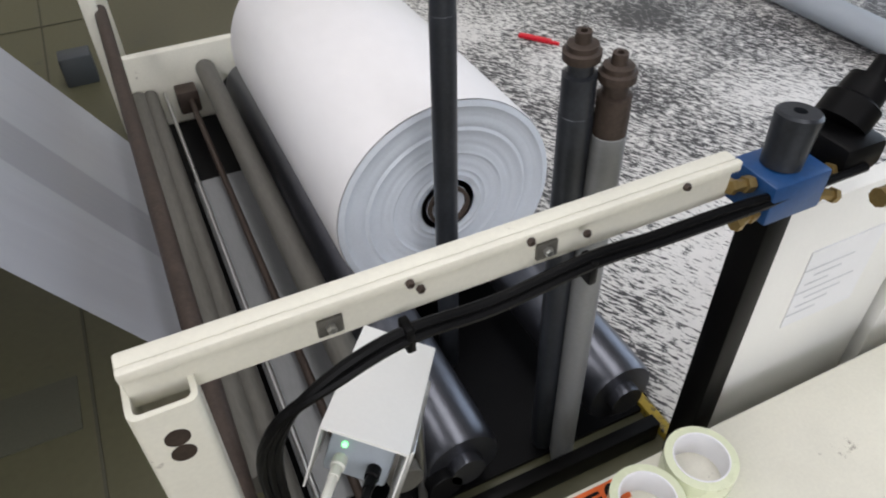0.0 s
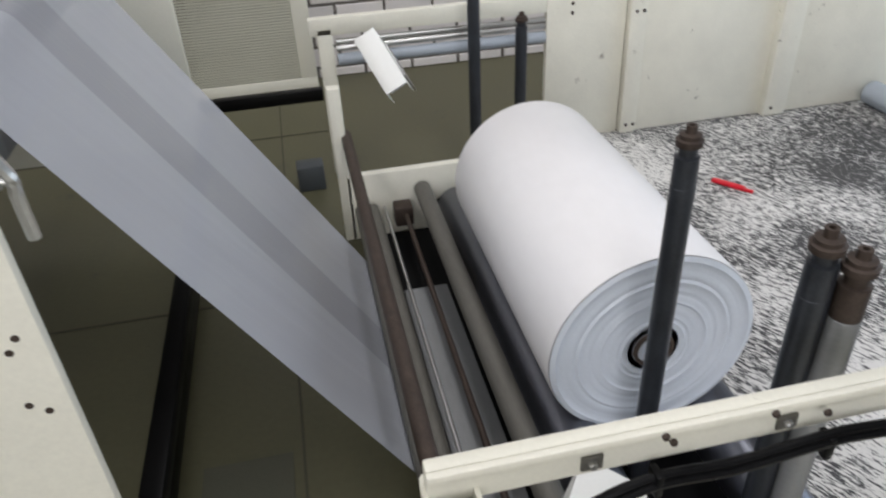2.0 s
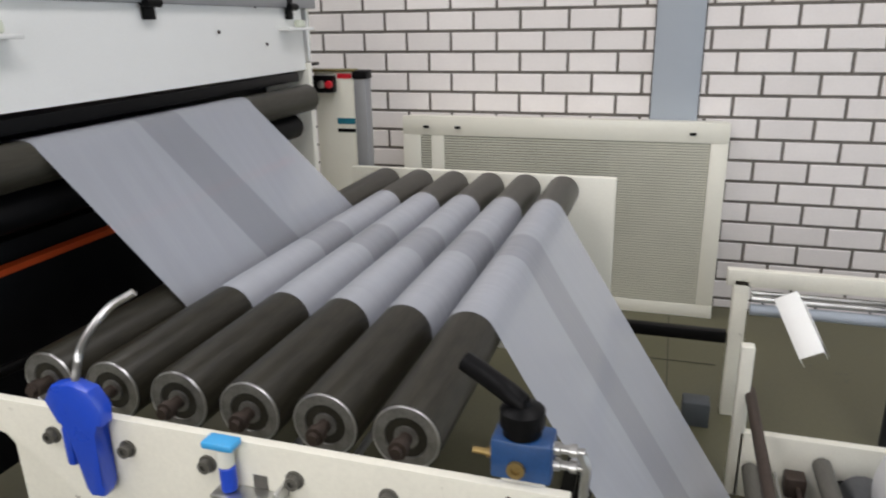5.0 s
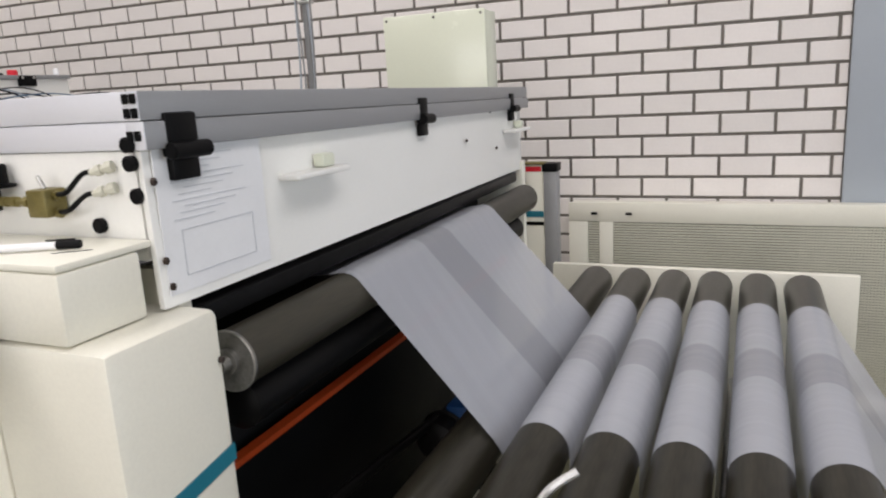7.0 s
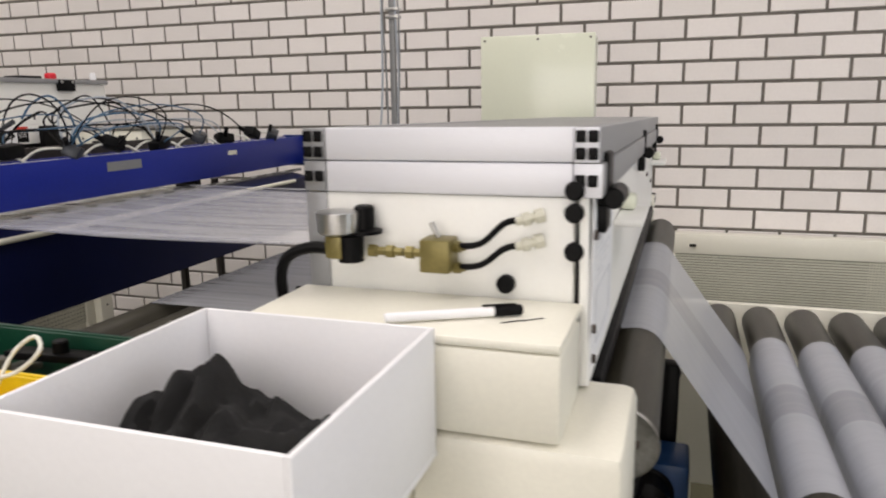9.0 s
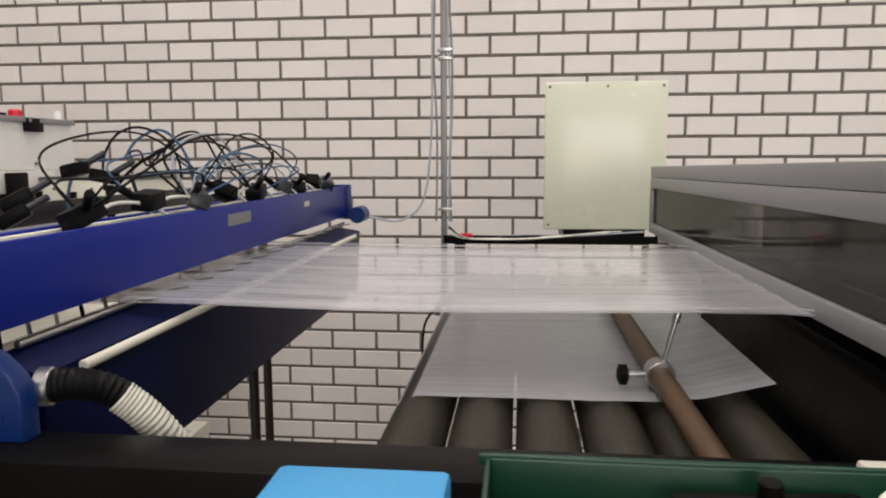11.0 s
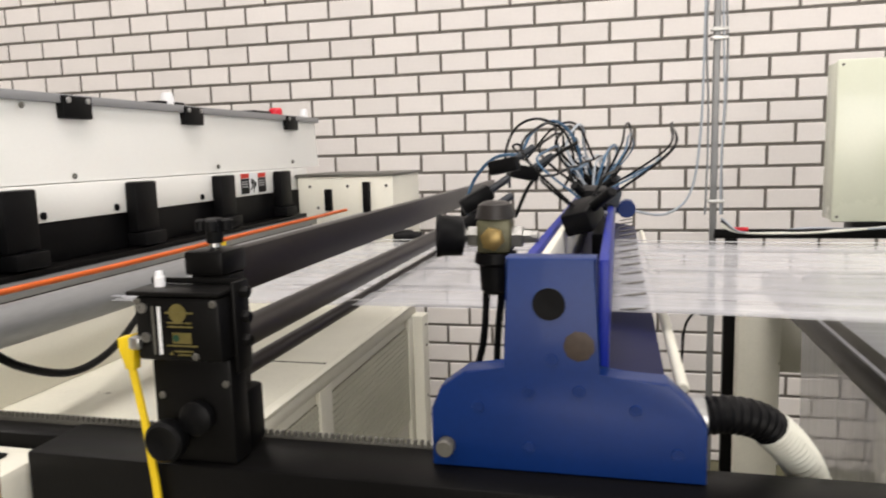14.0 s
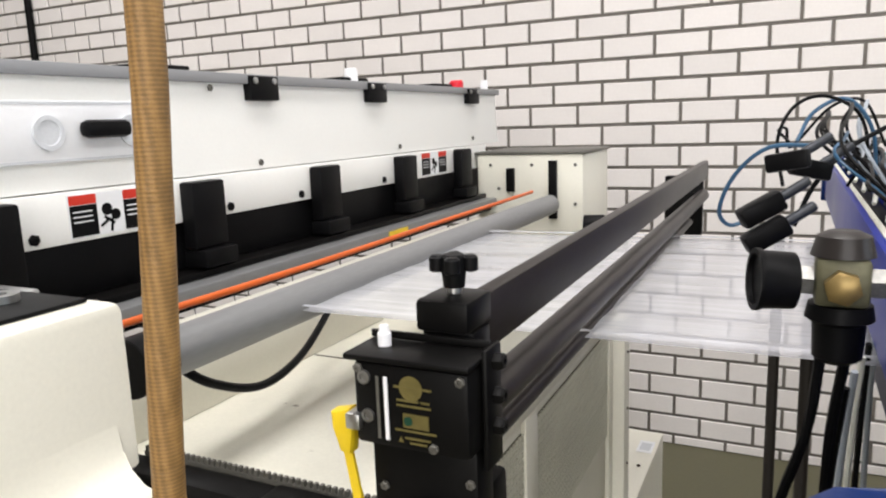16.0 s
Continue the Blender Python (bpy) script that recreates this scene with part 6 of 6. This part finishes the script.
part("hood_rail", box(nb(), -2.3, MX + 0.010, -3.36, -1.05, 1.7752, 1.795, 0.002), ALU, wm)
part("lower_face", box(nb(), -2.3, MX + 0.012, -3.30, -1.20, 1.520, 1.5995, 0.003), WHITE, wm)
part("black_fascia", box(nb(), -2.3, MX + 0.004, -3.30, -1.22, 1.432, 1.5195, 0.003), BLACK, wm)
part("black_lip", box(nb(), MX - 0.1, MX + 0.05, -3.25, -1.22, 1.418, 1.431, 0.003), BLACKMETAL, wm)
part("grey_rail", box(nb(), MX - 0.02, MX + 0.09, -3.20, -1.25, 1.392, 1.4175, 0.003), GREYPIPE, wm)
part("dark_slot", box(nb(), MX - 0.02, MX + 0.07, -3.20, -1.25, 1.375, 1.3915), BLACK, wm)
for y, s in ((-2.40, 1.0), (-1.94, 1.0), (-1.30, 1.0)):
    hg = part("hood_hinge", box(nb(), MX - 0.006, MX + 0.016, y - 0.045, y + 0.045, 1.742, 1.792, 0.003), BLACK, wm)
    for dy in (-0.03, 0.03):
        bolt(hg, (MX + 0.016, y + dy, 1.782), (1, 0, 0), 0.007, 0.004)
for y in (-3.02, -2.615, -2.222, -1.832, -1.44):
    sb = part("latch_block", box(nb(), MX + 0.0125, MX + 0.045, y - 0.044, y + 0.040, 1.47, 1.594, 0.005), BLACK, wm, "black latch block")
    part("latch_foot", box(nb(), MX + 0.0055, MX + 0.06, y - 0.04, y + 0.046, 1.436, 1.469, 0.004), BLACK, sb)
for y, z in ((-2.55, 1.765), (-2.42, 1.615), (-1.82, 1.620), (-1.30, 1.625)):
    bolt(wm, (MX + 0.005, y, z), (1, 0, 0), 0.007, 0.004, ROD)
for y in (-2.945, -2.53, -2.30, -1.93):
    bolt(wm, (MX + 0.0125, y, 1.535), (1, 0, 0), 0.009, 0.005, BLACK)
for y, wd in ((-2.808, 0.076), (-1.622, 0.086)):
    sg = part("warning_sign", box(nb(), MX + 0.0125, MX + 0.0138, y - wd, y + wd, 1.526, 1.594), PAPER, wm, "red, black and white warning sign")
    for k in (-1, 1):
        part("sign_red", box(nb(), MX + 0.0139, MX + 0.0144, y + k * wd * 0.66 - wd * 0.32, y + k * wd * 0.66 + wd * 0.32, 1.578, 1.593), SIGNRED, sg)
        part("sign_black", box(nb(), MX + 0.0139, MX + 0.0144, y + k * wd * 0.66 - wd * 0.32, y + k * wd * 0.66 + wd * 0.32, 1.528, 1.577), BLACK, sg)
        for r in range(3):
            part("sign_bar", box(nb(), MX + 0.0145, MX + 0.0148, y + k * wd * 0.66 - wd * 0.25, y + k * wd * 0.66 + wd * 0.2, 1.550 + r * 0.008, 1.552 + r * 0.008), PAPER, sg)
    for dy, z, r in ((-0.007, 1.566, 0.010), (0.009, 1.556, 0.009)):
        part("sign_wheel", lathe(nb(), (MX + 0.0139, y + dy, z), (1, 0, 0), [(0, r), (0.0006, r), (0.0006, r * 0.62), (0.0002, r * 0.62)], 20), BLACK, sg)
    for dy, z, a in ((-0.012, 1.545, 30), (0.0, 1.540, 80), (-0.004, 1.548, -35)):
        part("sign_stroke", box(nb(), 0.0, 0.0006, -0.011, 0.011, -0.0022, 0.0022, 0.0, pose(MX + 0.0139, y + dy, z, a, 0, 0)), BLACK, sg)
pn = part("control_panel", box(nb(), MX + 0.0045, MX + 0.012, -3.25, -2.708, 1.645, 1.738, 0.002), PAPER, wm, "white control panel with a switch and dial")
part("panel_edge", box(nb(), MX + 0.0121, MX + 0.0125, -3.248, -2.710, 1.732, 1.736), INK, pn)
part("panel_edge", box(nb(), MX + 0.0121, MX + 0.0125, -3.248, -2.710, 1.647, 1.650), INK, pn)
part("panel_edge", box(nb(), MX + 0.0121, MX + 0.0125, -2.714, -2.710, 1.6502, 1.7318), INK, pn)
part("black_switch", box(nb(), MX + 0.0122, MX + 0.040, -2.850, -2.766, 1.680, 1.708, 0.010), BLACK, pn)
for y in (-2.90, -2.748):
    part("dial", lathe(nb(), (MX + 0.0122, y, 1.690), (1, 0, 0), [(0, 0.026), (0.004, 0.026), (0.004, 0.019), (0.002, 0.018)], 28), INK, pn)
for y, mt, r in ((-1.345, RED, 0.024), (-1.10, CARD, 0.014), (-2.0, CARD, 0.018)):
    part("stop_button" if mt is RED else "white_cap", lathe(nb(), (MX - 0.03, y, 1.795), (0, 0, 1), [(0, r), (0.02, r), (0.026 if mt is RED else 0.035, r * 0.8)], 24), mt, wm)
for y in (-2.62, -1.98, -1.45):
    part("black_pad", box(nb(), MX - 0.10, MX - 0.02, y - 0.07, y + 0.05, 1.7955, 1.806, 0.003), BLACK, wm)
part("main_pipe", rod(nb(), (-1.20, -3.02, 1.412), (-1.20, -1.42, 1.412), 0.031, 32), GREYPIPE, wm, "long grey pressing roller")
part("pipe_bearing", rod(nb(), (-1.20, -3.06, 1.412), (-1.20, -3.01, 1.412), 0.037, 28), BLACK, wm)
part("orange_cord", hose(nb(), [(-1.25, -3.05, 1.452), (-1.25, -2.6, 1.4495), (-1.25, -2.1, 1.4525), (-1.25, -1.64, 1.454), (-1.25, -1.45, 1.455)], 0.0052, 10), ORANGE, wm, "orange drive cord")
part("yellow_mark", box(nb(), MX + 0.0905, MX + 0.092, -2.05, -1.95, 1.396, 1.412), YELLOW, wm)
part("far_end_box", box(nb(), -1.50, -1.125, -1.299, -0.95, 1.20, 1.565, 0.004), CREAM, wm, "cream far end box")
part("end_box_lid", box(nb(), -1.51, -1.115, -1.305, -0.94, 1.5652, 1.575, 0.002), ROD, wm)
for x, z0, z1 in ((-1.375, 1.44, 1.52), (-1.225, 1.35, 1.545)):
    part("black_slide", box(nb(), x - 0.014, x + 0.014, -1.315, -1.2995, z0, z1, 0.002), BLACKMETAL, wm)
for x, z in ((-1.30, 1.53), (-1.15, 1.53), (-1.15, 1.40), (-1.42, 1.45), (-1.45, 1.53)):
    bolt(wm, (x, -1.30, z), (0, -1, 0), 0.006, 0.004, ROD)
part("motor_black", lathe(nb(), (-1.10, -1.38, 1.345), (1, 0.1, 0), [(0, 0.03), (0.06, 0.032), (0.07, 0.025), (0.10, 0.024)], 20), BLACK, wm)
part("deck", box(nb(), -1.80, -0.89, -2.98, -1.86, 1.19, 1.215, 0.003), CREAM_WORN, wm, "stained cream machine deck")
part("deck_riser", box(nb(), -1.42, -1.39, -2.98, -1.5, 1.2152, 1.376, 0.003), CREAM, wm)
part("deck_seam", box(nb(), -1.388, -0.91, -2.45, -2.446, 1.2152, 1.2162), JOINT, wm)
part("deck_edge_strip", box(nb(), -0.91, -0.889, -2.98, -1.86, 1.2152, 1.222, 0.002), CREAM_WORN, wm)
part("body_side", box(nb(), -0.93, -0.90, -2.98, -1.90, 0.69, 1.1895, 0.003), CREAM, wm)
for y0, y1 in ((-2.86, -2.55), (-2.49, -1.94)):
    # Dark sheet behind the vent holes, shade put in as colour.
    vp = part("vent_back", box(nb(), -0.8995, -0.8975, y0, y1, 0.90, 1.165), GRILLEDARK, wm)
    vs = nb()
    for i in range(19):
        box(vs, -0.8974, -0.8940, y0, y1, 0.902 + i * 0.0139, 0.9115 + i * 0.0139)
    n_ = int((y1 - y0) / 0.014)
    for i in range(n_ + 1):
        yy = y0 + (y1 - y0) * i / n_
        box(vs, -0.8973, -0.8936, yy - 0.0022, yy + 0.0022, 0.90, 1.165)
    part("vent_mesh", vs, GRILLE, wm, "fine punched vent sheet")
for y0, y1 in ((-2.98, -2.86), (-2.55, -2.49), (-1.94, -1.90)):
    part("vent_stile", box(nb(), -0.8995, -0.889, y0, y1, 0.70, 1.1895, 0.002), CREAM, wm)
part("corner_column", box(nb(), -0.93, -0.86, -1.899, -1.84, 0.0, 1.1895, 0.004), CREAM, wm)
for z in (0.8, 0.95, 1.10, 1.16):
    bolt(wm, (-0.86, -1.87, z), (1, 0, 0), 0.004, 0.003, RUST)
part("base_box", box(nb(), -1.6, -0.84, -2.98, -1.40, 0.0, 0.685, 0.005), CREAM, wm)
part("paper_label", box(nb(), -0.895, -0.85, -1.56, -1.48, 0.6853, 0.6863), PAPER, wm)
part("label_print", box(nb(), -0.888, -0.857, -1.545, -1.495, 0.6864, 0.6869), INK, wm)
for y in (-2.2, -1.9, -1.65):
    bolt(wm, (-0.87, y, 0.685), (0, 0, 1), 0.006, 0.004, RUST)
part("deck_cable", hose(nb(), [(-1.27, -2.93, 1.37), (-1.25, -2.88, 1.325), (-1.25, -2.78, 1.285), (-1.27, -2.66, 1.285), (-1.30, -2.54, 1.315), (-1.33, -2.43, 1.36), (-1.36, -2.36, 1.372), (-1.385, -2.25, 1.372)], 0.007), BLACK, wm, "hanging black cable")
ped = thing("near_pedestal", "white near pedestal with a black mat on top", "machine pedestal", (-1.4, -3.2, 0))
part("pedestal_body", box(nb(), -1.75, -1.134, -3.45, -3.105, 0.0, 1.513, 0.012), CREAM, ped)
part("mat", box(nb(), -1.74, -1.165, -3.44, -3.125, 1.5132, 1.518, 0.002), BLACK, ped, "black rubber mat")
part("step", box(nb(), -1.133, -0.965, -3.45, -3.13, 0.0, 1.318, 0.010), CREAM, ped)
part("fillet", prism(nb(), [(-1.1338, 1.3184), (-1.085, 1.3184), (-1.105, 1.323), (-1.121, 1.336), (-1.130, 1.355), (-1.1338, 1.385)], "y", -3.448, -3.132, 0.001), CREAM, ped)
part("step_mat", box(nb(), -1.075, -1.0, -3.44, -3.16, 1.3182, 1.322, 0.002), BLACK, ped, "black rubber mat")
wr = thing("open_spanner", "steel spanner lying on the black mat", "spanner", (-1.3, -3.17, 1.518))
part("shank", box(nb(), -1.42, -1.27, -3.125, -3.105, 1.5085, 1.516, 0.003), STEEL, wr)
part("jaw", lathe(nb(), (-1.242, -3.17, 1.5185), (0, 0, 1), [(0, 0.020), (0.008, 0.020), (0.008, 0.009), (0, 0.009)], 20), STEEL, wr)
bh = thing("hanging_hose", "tan braided hose hanging in front of the machine", "hose", (-0.86, -3.3, 0))
part("braided_hose", hose(nb(), [(-0.838, -3.30, 2.9), (-0.842, -3.30, 2.3), (-0.846, -3.30, 1.80), (-0.853, -3.30, 1.66), (-0.861, -3.30, 1.56), (-0.870, -3.30, 1.45), (-0.878, -3.30, 1.30), (-0.89, -3.30, 0.9), (-0.90, -3.30, 0.01)], 0.0108, 20), HOSE, bh)
bh.location.x -= 0.004
part("hose_clip", lathe(nb(), (-0.8435, -3.30, 2.30), (0, 0, 1), [(0, 0.0112), (0.0, 0.0135), (0.012, 0.0135), (0.012, 0.0112)], 20), STEEL, bh)
single("wall_conduit", rod(nb(), (-5.55, -0.03, 0.0), (-5.55, -0.03, ZTOP), 0.025), BLACKMETAL, "dark conduit pipe on the brick wall", "conduit")

# ---- bricks ----
def brick_mesh(w):
    bm = nb()
    h, d, c = C - 0.0135, 0.05, 0.004
    w = w - 0.013
    fr = [bm.verts.new((x, 0.0, z)) for x, z in ((-w / 2 + c, c), (w / 2 - c, c), (w / 2 - c, h - c), (-w / 2 + c, h - c))]
    bk = [bm.verts.new((x, 0.009, z)) for x, z in ((-w / 2, 0), (w / 2, 0), (w / 2, h), (-w / 2, h))]
    bm.faces.new(fr)
    for i in range(4):
        bm.faces.new((fr[i], bk[i], bk[(i + 1) % 4], fr[(i + 1) % 4]))
    bmesh.ops.recalc_face_normals(bm, faces=bm.faces)
    me = bpy.data.meshes.new("brick")
    bm.to_mesh(me)
    bm.free()
    me.materials.append(BRICK)
    return me


full = brick_mesh(2 * H)
rest_v, rest_f = [], []
count = 0
br = random.Random(9)


def joined(x0, x1, z0, z1, dy):
    c = 0.004
    b = len(rest_v)
    rest_v.extend([(x0 + c, dy, z0 + c), (x1 - c, dy, z0 + c), (x1 - c, dy, z1 - c), (x0 + c, dy, z1 - c), (x0, 0.009, z0), (x1, 0.009, z0), (x1, 0.009, z1), (x0, 0.009, z1)])
    rest_f.extend([(b, b + 1, b + 2, b + 3)] + [(b + i, b + 4 + i, b + 4 + (i + 1) % 4, b + (i + 1) % 4) for i in range(4)])


for j in range(-12, 28):
    z = FZ + j * C
    for side, xs, lo_, hi_ in (("left", 0.0, XL, PIL0 - 0.004), ("right", XR, PIL1 + 0.004, XRW)):
        k = math.floor((lo_ - xs) / H) - 3
        while xs + k * H < hi_:
            if (k + j) % 2 == 0:
                x0, x1 = max(xs + k * H + 0.0065, lo_), min(xs + (k + 2) * H - 0.0065, hi_)
                z0, z1 = max(z + 0.0065, 0.002), z + C - 0.0065
                if x1 - x0 > 0.02 and z1 - z0 > 0.02:
                    dy = br.uniform(-0.0015, 0.0015)
                    if abs(x1 - x0 - (2 * H - 0.013)) < 1e-6 and z0 > 1.25 and z1 < 2.35 and -2.2 < x0 < 1.95 and count < 300 and z > 0:
                        ob = new("brick", full)
                        ob.location = ((x0 + x1) / 2, dy, z + 0.00675)
                        ob.parent = wall_n
                        count += 1
                    else:
                        joined(x0, x1, z0, z1, dy)
            k += 1
me = bpy.data.meshes.new("brickwork")
me.from_pydata(rest_v, [], rest_f)
me.materials.append(BRICK)
bw = new("brickwork", me)
bw.parent = wall_n
tagged(bw, "white painted bricks", kind="stuff")
